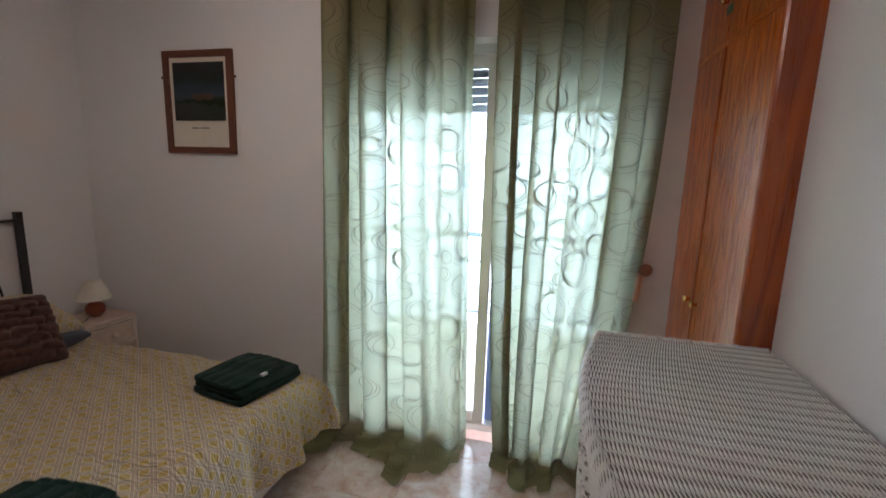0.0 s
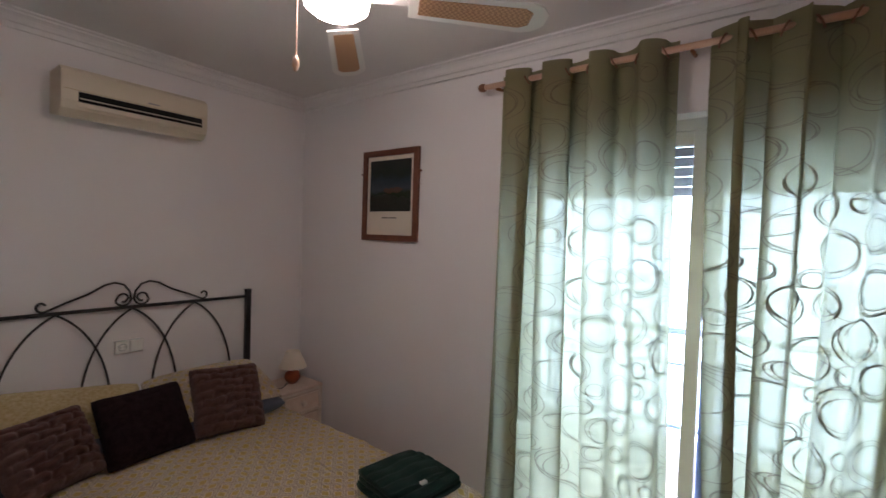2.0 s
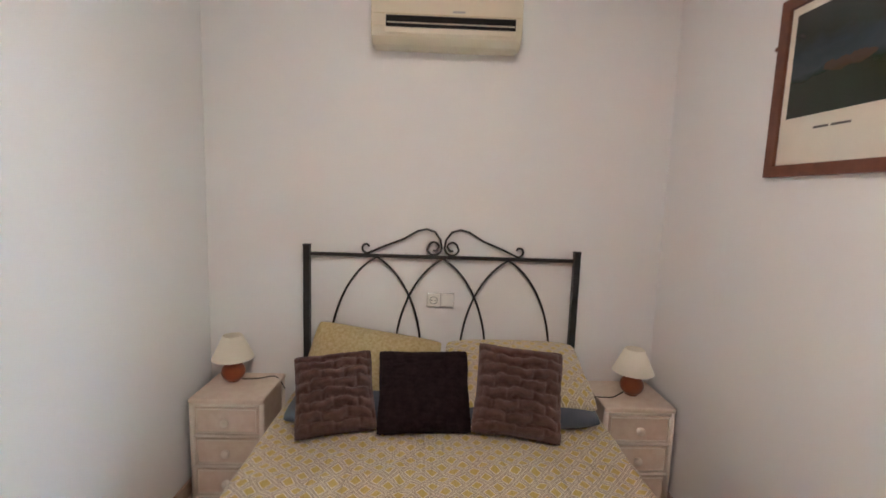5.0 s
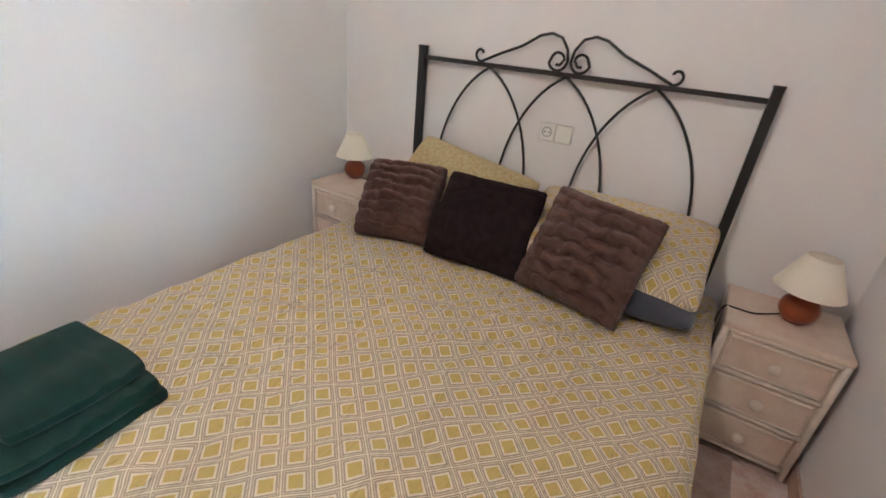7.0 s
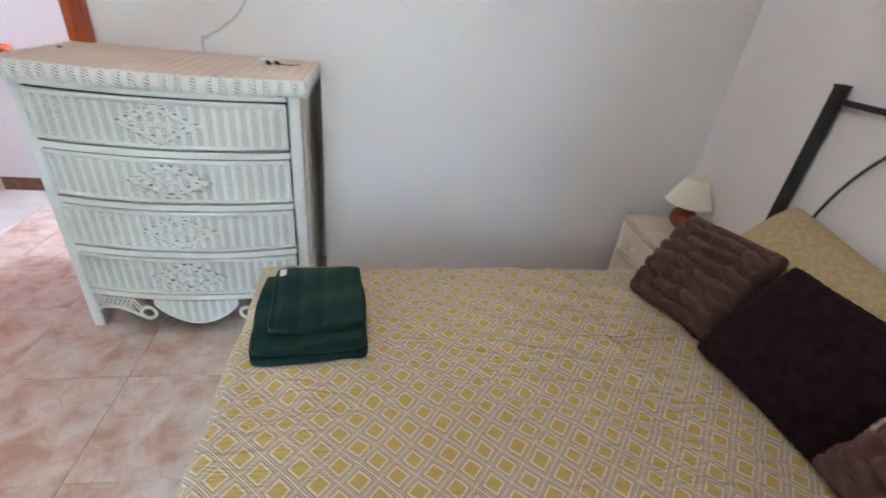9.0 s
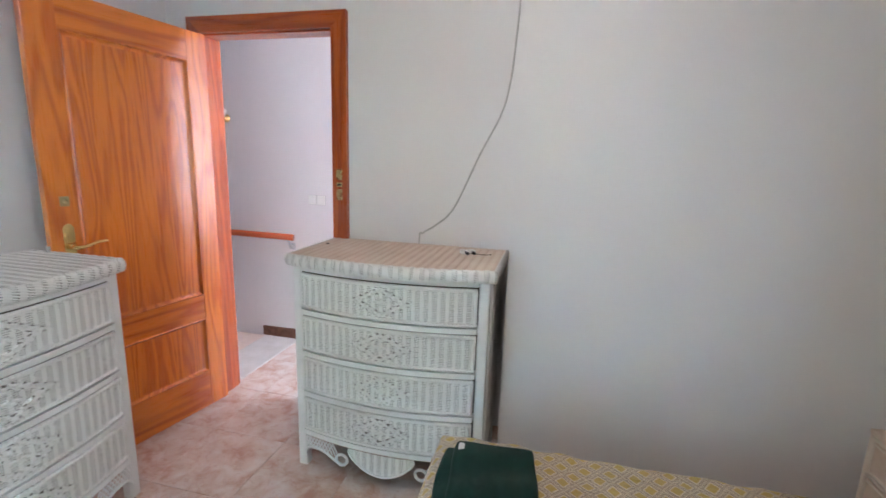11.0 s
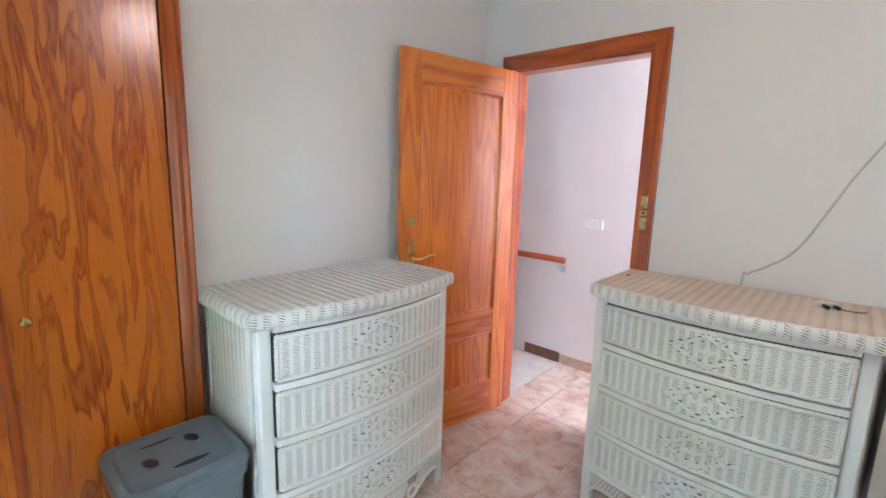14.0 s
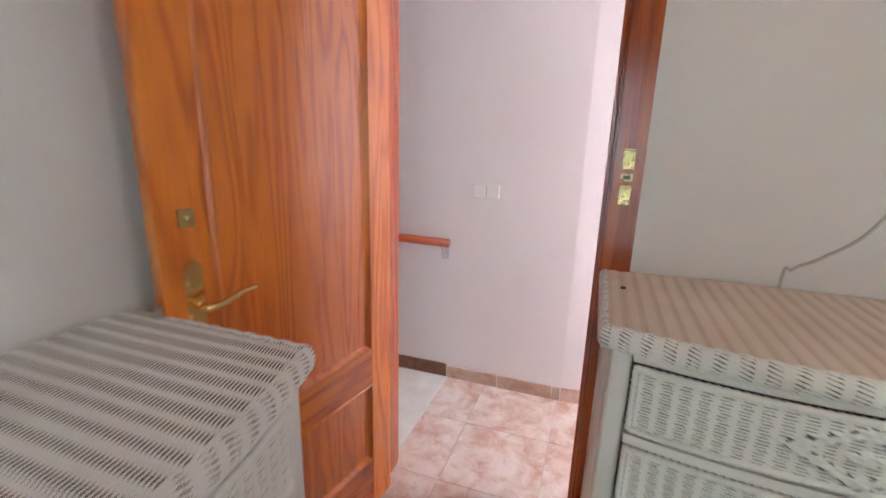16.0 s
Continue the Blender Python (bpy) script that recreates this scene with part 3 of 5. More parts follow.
for y0, y1 in ((S, S + 0.028), (HALL_Y - 0.022, HALL_Y)):
    part("architrave", prism([(DOOR_L + 0.008, 0), (DOOR_L + 0.008 + TW, 0), (DOOR_L + 0.008 + TW, DOOR_H + 0.008 + TW), (DOOR_L + 0.008, DOOR_H + 0.008)], y0, y1), PINE_TRIM, casing)
    part("architrave", prism([(DOOR_R - 0.008, 0), (DOOR_R - 0.008, DOOR_H + 0.008), (DOOR_R - 0.008 - TW, DOOR_H + 0.008 + TW), (DOOR_R - 0.008 - TW, 0)], y0, y1), PINE_TRIM, casing)
    part("head_architrave", prism([(DOOR_L + 0.008, DOOR_H + 0.008), (DOOR_L + 0.008 + TW, DOOR_H + 0.008 + TW), (DOOR_R - 0.008 - TW, DOOR_H + 0.008 + TW), (DOOR_R - 0.008, DOOR_H + 0.008)], y0, y1), PINE_TRIMX, casing)
for z0, z1 in ((1.335, 1.392), (1.300, 1.322), (1.232, 1.288)):
    px, py = DOOR_R - 0.046, S + 0.028
    pl = part("strike_plate", box(px - 0.016, px + 0.016, py - 0.0005, py + 0.0025, z0, z1, 0.001), PALE_BRASS, casing, "brass lock keep on the casing")
    if z1 - z0 > 0.04:
        for dz in (0.012, z1 - z0 - 0.012):
            part("screw", box(px - 0.004, px + 0.004, py + 0.0026, py + 0.0036, z0 + dz - 0.004, z0 + dz + 0.004, 0.001), DULL_BRASS, pl)
    else:
        part("latch_hole", box(px - 0.010, px + 0.010, py + 0.0026, py + 0.0032, z0 + 0.006, z1 - 0.006), DARK_GAP, pl)

# leaf: local x runs from the hinge edge to the free edge, local y is its thickness
LEAF_W, LEAF_T, LEAF_H = 0.775, 0.038, 2.045
leaf_turn = math.degrees(math.atan2(0.764 - 0.0, 0.310 - 0.172))
leaf = thing("bedroom_door", "open varnished orange pine door with two sunk panels", "door", m=pose(DOOR_L + 0.004, S + 0.032, 0.008, 0, 0, leaf_turn))
ST = 0.112
R0, R1, R2, R3 = 0.21, 0.53, 0.665, 1.90
part("stile", box(0, ST, 0, LEAF_T, 0, LEAF_H, 0.003), PINE_DOOR, leaf)
part("stile", box(LEAF_W - ST, LEAF_W, 0, LEAF_T, 0, LEAF_H, 0.003), PINE_DOOR, leaf)
for z0, z1, nm in ((0, R0, "bottom_rail"), (R1, R2, "lock_rail"), (R3, LEAF_H, "top_rail")):
    part(nm, box(ST, LEAF_W - ST, 0.0005, LEAF_T - 0.0005, z0, z1, 0.002), pine("pine_" + nm, 8 + z0, axis="x", across=6, along=0.9, lines=6), leaf)


def moulding(x0, x1, z0, z1, y_edge, y_deep, w):
    """A sloped picture-frame moulding round a sunk panel."""
    bm = bmesh.new()
    steps = [(0.0, y_edge), (0.006, y_edge + (y_edge - y_deep) * 0.35), (w * 0.45, y_edge - (y_edge - y_deep) * 0.25), (w * 0.7, y_edge - (y_edge - y_deep) * 0.8), (w, y_deep)]
    rows = [[bm.verts.new(c) for c in ((x0 + d, y, z0 + d), (x1 - d, y, z0 + d), (x1 - d, y, z1 - d), (x0 + d, y, z1 - d))] for d, y in steps]
    for a, b in zip(rows, rows[1:]):
        for i in range(4):
            bm.faces.new((a[i], a[(i + 1) % 4], b[(i + 1) % 4], b[i]))
    bmesh.ops.recalc_face_normals(bm, faces=bm.faces)
    return bm


for z0, z1 in ((R0, R1), (R2, R3)):
    pan = part("panel", box(ST - 0.005, LEAF_W - ST + 0.005, 0.013, LEAF_T - 0.013, z0 - 0.005, z1 + 0.005), PINE_PANEL, leaf)
    for edge, deep in ((LEAF_T, LEAF_T - 0.0125), (0.0, 0.0125)):
        part("moulding", moulding(ST, LEAF_W - ST, z0, z1, edge, deep, 0.022), PINE_DOOR, pan)
plate_x = LEAF_W - 0.062
for side, y0 in ((1, LEAF_T), (-1, 0.0)):
    hp = part("handle_plate", prism([(plate_x - 0.021, 0.93), (plate_x + 0.021, 0.93), (plate_x + 0.021, 1.115), (plate_x + 0.012, 1.128), (plate_x, 1.134), (plate_x - 0.012, 1.128), (plate_x - 0.021, 1.115)], y0 if side > 0 else y0 - 0.004, y0 + 0.004 if side > 0 else y0), BRASS, leaf, "polished brass handle plate")
    lev = smooth_line([(plate_x, y0, 1.035), (plate_x, y0 + side * 0.045, 1.035), (plate_x - 0.03, y0 + side * 0.052, 1.037), (plate_x - 0.075, y0 + side * 0.05, 1.048), (plate_x - 0.118, y0 + side * 0.05, 1.052)], 6)
    part("lever", tube(lev, 0.008, 10, radii=[0.011 - 0.005 * i / len(lev) for i in range(len(lev))]), BRASS, hp, smooth=True)
    part("key_slot", box(plate_x - 0.003, plate_x + 0.003, y0 + side * 0.0042 - 0.0004, y0 + side * 0.0042 + 0.0004, 0.965, 0.985), DARK_GAP, hp)
    bp = part("bolt_plate", box(plate_x - 0.017, plate_x + 0.017, min(y0, y0 + side * 0.004), max(y0, y0 + side * 0.004), 1.205, 1.245, 0.0015), DULL_BRASS, leaf, "small dull brass bolt plate")
    t = lathe([(0.008, 0), (0.008, 0.01), (0.004, 0.014)], 14)
    bmesh.ops.transform(t, matrix=pose(plate_x, y0 + side * 0.004, 1.225, -90 * side), verts=t.verts)
    part("thumb_turn", t, DULL_BRASS, bp)
for z in (0.25, 1.05, 1.82):
    part("hinge", tube([(-0.004, LEAF_T * 0 - 0.004, z), (-0.004, -0.004, z + 0.09)], 0.006, 10), BRASS, leaf)
part("latch", box(LEAF_W, LEAF_W + 0.012, 0.012, 0.026, 1.02, 1.045, 0.003), STEEL, leaf)

# ---------------------------------------------------------------- balcony door, shutter, outside
win = thing("window_1", "white aluminium sliding balcony door behind curtains", "window", kind="structure")
FY = 2.70
part("window_frame", box(WIN_L, WIN_L + 0.05, FY - 0.05, FY + 0.05, 0.0, WIN_H, 0.003), PVC, win)
part("window_frame", box(WIN_R - 0.05, WIN_R, FY - 0.05, FY + 0.05, 0.0, WIN_H, 0.003), PVC, win)
part("window_frame", box(WIN_L + 0.05, WIN_R - 0.05, FY - 0.05, FY + 0.05, WIN_H - 0.05, WIN_H, 0.003), PVC, win)
part("sill_track", box(WIN_L + 0.05, WIN_R - 0.05, FY - 0.05, FY + 0.05, 0.0, 0.045, 0.004), PVC, win)
# Second sash's first stile is coloured blue for the sky mirrored in it.
for x0, x1, y, mat_l, mat_r in ((WIN_L + 0.05, -0.555, FY - 0.022, PVC, PVC), (-0.555, WIN_R - 0.05, FY + 0.022, BLUE_PVC, PVC)):
    sash = part("sash", box(x0 + 0.001, x0 + 0.06, y - 0.018, y + 0.018, 0.046, WIN_H - 0.051, 0.004), mat_l, win, "sliding sash stile")
    part("stile", box(x1 - 0.06, x1 - 0.001, y - 0.018, y + 0.018, 0.046, WIN_H - 0.051, 0.004), mat_r, sash)
    part("top_rail", box(x0 + 0.06, x1 - 0.06, y - 0.018, y + 0.018, WIN_H - 0.11, WIN_H - 0.051, 0.004), PVC, sash)
    part("bottom_rail", box(x0 + 0.06, x1 - 0.06, y - 0.018, y + 0.018, 0.046, 0.115, 0.004), PVC, sash)
    g = part("pane", box(x0 + 0.06, x1 - 0.06, y - 0.003, y + 0.003, 0.115, WIN_H - 0.11), GLASS, sash)
    g.visible_shadow = False
hd = part("latch_handle", box(-0.53, -0.51, FY - 0.022, FY + 0.004, 1.0, 1.12, 0.004), BLACK_PLASTIC, win, "dark latch handle")
shut = thing("roller_shutter", "grey slatted roller shutter lowered a little", "shutter")
for k in range(7):
    z = WIN_H - 0.005 - 0.046 * k
    part("slat", box(WIN_L + 0.02, WIN_R - 0.02, FY + 0.075, FY + 0.09, z - 0.044, z, 0.005), SHUTTER, shut)

balcony = thing("balcony", "pale tiled balcony slab with a metal railing", "balcony", kind="structure")
part("slab", box(-3.2, 2.2, N + 0.24, 4.1, -0.2, -0.03), GROUT, balcony)
part("upstand", box(-3.2, 2.2, 3.98, 4.1, -0.03, 0.18, 0.01), HALL, balcony)
part("top_bar", tube([(-3.2, 4.04, 0.98), (2.2, 4.04, 0.98)], 0.025, 12), BLUE_PVC, balcony, smooth=True)
part("low_bar", tube([(-3.2, 4.04, 0.28), (2.2, 4.04, 0.28)], 0.015, 10), BLUE_PVC, balcony, smooth=True)
part("mid_bar", tube([(-3.2, 4.04, 0.74), (2.2, 4.04, 0.74)], 0.012, 10), BLUE_PVC, balcony, smooth=True)
for k in range(9):
    x = -3.1 + 0.65 * k
    part("post", tube([(x, 4.04, 0.17), (x, 4.04, 0.98)], 0.014, 8), BLUE_PVC, balcony, smooth=True)
tagged(part("ground", box(-60, 60, -40, 90, -3.4, -3.2), SKIRT_TILE), "pale paved ground below the balcony", "ground", kind="structure")
# Street panel glows by itself in place of daylight on the facades.
tagged(part("backdrop_town", box(-9, 8, 6.9, 6.95, -3.2, 1.25), glow("hazy_street_glow", (0.70, 0.85, 1.0), 10.0)), "pale hazy street beyond the balcony, given its own glow", "backdrop", kind="structure")
tagged(part("backdrop", box(-9, 8, 7.0, 7.05, -3.2, 7.0), glow("bright_hazy_sky", (0.73, 0.87, 1.0), 14.5)), "bright hazy daylight beyond the balcony", "backdrop", kind="structure")
# Unseen glowing panel, added to light the landing through its west opening.
tagged(part("landing_fill_panel", box(-3.3, -3.25, -2.6, 1.2, -0.2, 3.6), glow("landing_fill_glow", (1.0, 0.95, 0.95), 6.0)), "unseen glowing panel that lights the landing", "backdrop", kind="structure")

# ---------------------------------------------------------------- curtains
rod = thing("curtain_rod", "pale wooden curtain pole with brown turned ends", "curtain rod")
RY, RZ = 2.445, 2.395
part("pole", tube([(-1.56, RY, RZ), (0.23, RY, RZ)], 0.014, 16), ROD, rod, smooth=True)
for x, s in ((-1.56, -1), (0.23, 1)):
    cap = lathe([(0.014, 0), (0.02, 0.004), (0.021, 0.02), (0.016, 0.034), (0.006, 0.042)], 18)
    bmesh.ops.transform(cap, matrix=pose(x, RY, RZ, 0, 90 * s), verts=cap.verts)
    part("finial", cap, ROD_END, rod, "brown turned end cap", smooth=True)
for x in (-1.49, -0.61, 0.215):
    part("bracket", tube([(x, N - 0.001, RZ - 0.004), (x, RY, RZ - 0.018)], 0.008, 10), ROD_END, rod, smooth=True)


def curtain(name, label, x0, x1, xb0, xb1, folds, puddle, seed):
    """A voile panel on eyelets: deep soft folds above, spilling on the floor below."""
    rng = np.random.default_rng(seed)
    ph = rng.uniform(0, 6.28, 6)
    top = RZ + 0.045
    length = top + puddle

    def fn(U, V):
        s = V * length                      # down the cloth
        zf = np.maximum(top - s, 0.0)
        over = np.maximum(s - top + 0.02, 0.0)
        low = np.clip(1 - zf / 2.2, 0, 1)
        a0, a1 = x0 + (xb0 - x0) * low ** 2.2, x1 + (xb1 - x1) * low ** 2.2
        drift = 0.02 * np.sin(2.2 * V + ph[0] + 5 * U) * low
        x = a0 + (a1 - a0) * U + drift + 0.030 * np.sin(2 * math.pi * folds * 2 * U + ph[1]) * (0.75 + 0.5 * np.sin(2 * math.pi * U + ph[3]))
        amp = 0.046 - 0.010 * low
        y = RY + 0.0 + amp * np.cos(2 * math.pi * folds * U + 0.5 * np.sin(3 * V + ph[2])) + 0.012 * low * np.sin(2 * math.pi * (folds * 2.3) * U + ph[3] + 4 * V)
        y = y + 0.03 * low
        y = y - over * (0.75 + 0.25 * np.sin(9 * U + ph[4]))
        z = zf + 0.0
        lump = np.clip(over / 0.12, 0, 1)
        z = z + lump * (0.012 + 0.028 * (0.5 + 0.5 * np.sin(17 * U + 26 * over + ph[5])) * np.clip((puddle - over) / 0.1, 0.15, 1))
        return x, y, z + 0.004

    def uv(U, V):
        return U * abs(x1 - x0) * 1.45 + seed * 0.37, V * length

    me = sheet(name, fn, np.linspace(0, 1, 150), np.linspace(0, 1, 130), VOILE, uv)
    t = thing(name, label, "curtain", "curtains at the balcony door")
    cloth = part("cloth", me, VOILE, t)
    # scribbled rings of cord, each wound two or three times, packed over the whole cloth
    wide, tall = abs(x1 - x0) * 1.45, length - 0.10
    spots = []
    for r, tries in ((0.078, 900), (0.058, 2600), (0.034, 4200)):
        for _ in range(tries):
            a, b = rng.uniform(0, wide), rng.uniform(0.13, tall)
            if all((a - p) ** 2 + (b - q) ** 2 > (1.12 * (r + k)) ** 2 for p, q, k in spots):
                spots.append((a, b, r))
    verts, faces = [], []
    for a, b, r in spots:
        turns = rng.uniform(1.9, 3.1) if r > 0.04 else rng.uniform(1.3, 2.1)
        th = np.linspace(0, 2 * math.pi * turns, int(42 * turns)) + rng.uniform(0, 6.28)
        f = rng.uniform(0, 6.28, 4)
        k = r * (0.88 + 0.13 * np.sin(0.41 * th + f[0]) + 0.05 * np.sin(1.7 * th + f[1]))
        pa = a + k * np.cos(th) * (1 - 0.10 * np.sin(0.3 * th + f[2]))
        pb = b + k * np.sin(th) * 1.08 + 0.10 * r * np.sin(0.5 * th + f[3])
        if rng.random() < 0.5:                       # a loose end that runs off to a neighbour
            s_ = np.linspace(0.1, 1, 9)
            side = rng.choice((-1, 1))
            pa = np.r_[pa, pa[-1] + side * 0.075 * s_]
            pb = np.r_[pb, pb[-1] + 0.035 * s_ ** 2 * rng.choice((-1, 1))]
        keep = (pa > 0.004) & (pa < wide - 0.004) & (pb < length - 0.01)
        da, db = np.gradient(pa), np.gradient(pb)
        n_ = np.hypot(da, db) + 1e-9
        strip = [np.stack(fn(np.clip((pa - k_ * db / n_) / wide, 0, 1), np.clip((pb + k_ * da / n_) / length, 0, 1)), -1) for k_ in (-0.0015, 0.0015)]
        ahead = np.gradient((strip[0] + strip[1]) / 2, axis=0)
        out = np.cross(ahead, strip[1] - strip[0])
        out = 0.0018 * out / (np.linalg.norm(out, axis=1, keepdims=True) + 1e-12)
        for face_side in (-1, 1):                    # the cord lies on both faces of the cloth
            base_i = len(verts)
            for p, q, o in zip(*strip, out):
                verts += [tuple(p + face_side * o), tuple(q + face_side * o)]
            faces += [(base_i + 2 * i, base_i + 2 * i + 1, base_i + 2 * i + 3, base_i + 2 * i + 2) for i in range(len(pa) - 1) if keep[i] and keep[i + 1]]
    part("embroidery", mesh_of("embroidery", verts, faces, CORD, True), CORD, cloth, "scribbled rings of bronze cord")
    for k in range(folds * 2):
        u = (k + 0.5) / (folds * 2)
        ring = lathe([(0.021, -0.003), (0.029, -0.003), (0.029, 0.003), (0.021, 0.003), (0.021, -0.003)], 20, False)
        bmesh.ops.transform(ring, matrix=pose(x0 + (x1 - x0) * u, RY, RZ - 0.004, 0, 62 if k % 2 else 118, 0), verts=ring.verts)
        part("eyelet", ring, ROD_END, t, "dark bronze eyelet", smooth=True)
    return t


curtain("curtain", "sheer olive green curtain with scribbled rings, spilling on the floor", -1.47, -0.655, -1.50, -0.60, 4, 0.36, 1)
curtain("curtain", "sheer olive green curtain with scribbled rings, gathered narrower at its foot", -0.555, 0.20, -0.44, -0.02, 4, 0.26, 2)

hold = thing("curtain_holdback", "brown wooden curtain holdback fixed to the wall", "holdback")
part("stem", tube([(0.20, N, 1.075), (0.20, N - 0.085, 1.085)], 0.011, 12), ROD_END, hold, smooth=True)
kn = lathe([(0.01, 0), (0.026, 0.006), (0.03, 0.016), (0.024, 0.028), (0.008, 0.034)], 18)
bmesh.ops.transform(kn, matrix=pose(0.20, N - 0.08, 1.085, 90), verts=kn.verts)
part("knob", kn, ROD_END, hold, smooth=True)
part("tassel", tube(smooth_line([(0.185, N - 0.05, 1.06), (0.178, N - 0.06, 0.99), (0.175, N - 0.055, 0.92)], 5), 0.014, 8), ROD, hold, "tan cord hanging from it", smooth=True)

# ---------------------------------------------------------------- built-in wardrobe
WX = 0.34
ward = thing("built_in_wardrobe", "varnished orange pine built-in wardrobe with upper cupboards", "wardrobe")
WY0, WY1, WTOP, WSPL = 1.69, N - 0.002, 2.44, 2.0
part("carcass", box(WX + 0.022, 0.98, WY0 + 0.06, WY1, 0.0, WTOP), DARK_GAP, ward, "wardrobe inside, coloured dark for its shade")
part("plinth", box(WX + 0.01, WX + 0.022, WY0 + 0.06, WY1, 0.0, 0.06), PINE_TRIM, ward)
part("side_trim", prism([(WX + 0.022, WY0 - 0.002), (WX - 0.012, WY0), (WX - 0.018, WY0 + 0.008), (WX - 0.012, WY0 + 0.02), (WX - 0.016, WY0 + 0.034), (WX - 0.006, WY0 + 0.058), (WX + 0.022, WY0 + 0.06)], 0.0, WTOP + 0.06, "z"), PINE_TRIM, ward, "moulded reddish pine trim")
part("filler", box(WX + 0.022, E, WY0 - 0.004, WY0 + 0.06, 0.0, WTOP + 0.06), PINE_TRIM, ward)
part("head_trim", box(WX - 0.012, WX + 0.022, WY0 + 0.061, WY1, WTOP, WTOP + 0.06, 0.004), PINE_RAIL, ward)
part("mid_rail", box(WX - 0.004, WX + 0.022, WY0 + 0.061, WY1, WSPL - 0.012, WSPL + 0.012, 0.002), PINE_RAIL, ward)
SPLIT = 2.195
for k, (y0, y1) in enumerate(((WY0 + 0.063, SPLIT - 0.003), (SPLIT + 0.003, WY1 - 0.003))):
    d = part("door", box(WX - 0.003, WX + 0.019, y0, y1, 0.065, WSPL - 0.014, 0.002), PINE_WARD, ward, "flame-grained pine door")
    u = part("upper_door", box(WX - 0.003, WX + 0.019, y0, y1, WSPL + 0.014, WTOP - 0.003, 0.002), PINE_WARD, ward, "flame-grained pine cupboard door")
    ky = SPLIT - 0.055 if k == 0 else SPLIT + 0.036
    for z, own in ((1.022, d), (2.155, u)):
        kn = lathe([(0.008, 0), (0.006, 0.008), (0.013, 0.014), (0.015, 0.02), (0.011, 0.026), (0.003, 0.028)], 18)
        bmesh.ops.transform(kn, matrix=pose(WX - 0.003, ky, z, 0, -90), verts=kn.verts)
        part("knob", kn, BRASS, own, "small brass knob", smooth=True)
part("overlap_bead", box(WX - 0.010, WX - 0.003, SPLIT - 0.016, SPLIT + 0.012, 0.065, WSPL - 0.014, 0.003), PINE_TRIM, ward)
tag = thing("hanging_tag", "small green glass tag hanging from a cupboard knob", "tag")
part("pendant", box(WX - 0.026, WX - 0.020, 2.115, 2.165, 2.085, 2.115, 0.004), GREEN_TAG, tag)
part("loop", tube([(WX - 0.023, 2.14, 2.155), (WX - 0.023, 2.14, 2.112)], 0.0012, 6), DULL_BRASS, tag)

# ---------------------------------------------------------------- wicker chests of drawers
# local: x along the width (0..CW), y depth with the front at -y, z up
CW, CD, CH = 0.895, 0.45, 1.03
BOW = 0.065


def front_y(x, inset=0.0):
    """The bowed front line."""
    u = (x - CW / 2) / (CW / 2)
    return -BOW * (1 - u * u) + inset


def columns(U, col):
    c = 0.5 + 0.5 * np.cos(2 * math.pi * U / col)
    c = np.clip((c - 0.3) / 0.4, 0, 1)
    return c * c * (3 - 2 * c)


def weave(U, V, col, pitch, amp):
    """Height of a rib weave: strands along U that dive behind every other stake."""
    c = columns(U, col)
    strand = np.abs(np.sin(math.pi * V / pitch)) ** 0.6
    k = np.floor(V / pitch)
    jitter = 0.10 * np.sin(k * 12.9898) + 0.12 * np.sin(k * 4.1 + U * 30)
    return amp * (c * (strand + jitter * 0.5) + (1 - c) * (0.42 + 0.28 * strand))


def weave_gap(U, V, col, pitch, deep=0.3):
    """Where the shade between two strands is painted on."""
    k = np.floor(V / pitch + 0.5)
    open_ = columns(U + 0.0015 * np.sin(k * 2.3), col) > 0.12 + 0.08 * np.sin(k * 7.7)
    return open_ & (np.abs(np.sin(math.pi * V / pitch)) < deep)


def rows_of(lo, hi, pitch, per=4):
    """Sample lines, a few to a strand, so that one band of them lies between two strands."""
    return lo - pitch / (2 * per) + np.arange(int((hi - lo) / pitch) * per + 2) * pitch / per


def braid(path, r, pitch=0.016):
    """A plaited edge: fat beads laid slantwise along a line."""
    pts = [Vector(p) for p in path]
    lens = [0.0]
    for a, b in zip(pts, pts[1:]):
        lens.append(lens[-1] + (b - a).length)
    count = max(3, int(lens[-1] / (pitch / 4)))
    line, radii = [], []
    j = 0
    for i in range(count + 1):
        s = lens[-1] * i / count
        while j < len(lens) - 2 and lens[j + 1] < s:
            j += 1
        f = (s - lens[j]) / max(1e-9, lens[j + 1] - lens[j])
        line.append(pts[j].lerp(pts[j + 1], f))
        radii.append(r * (0.72 + 0.34 * abs(math.sin(math.pi * s / pitch))))
    return tube(line, r, 7, radii=radii)


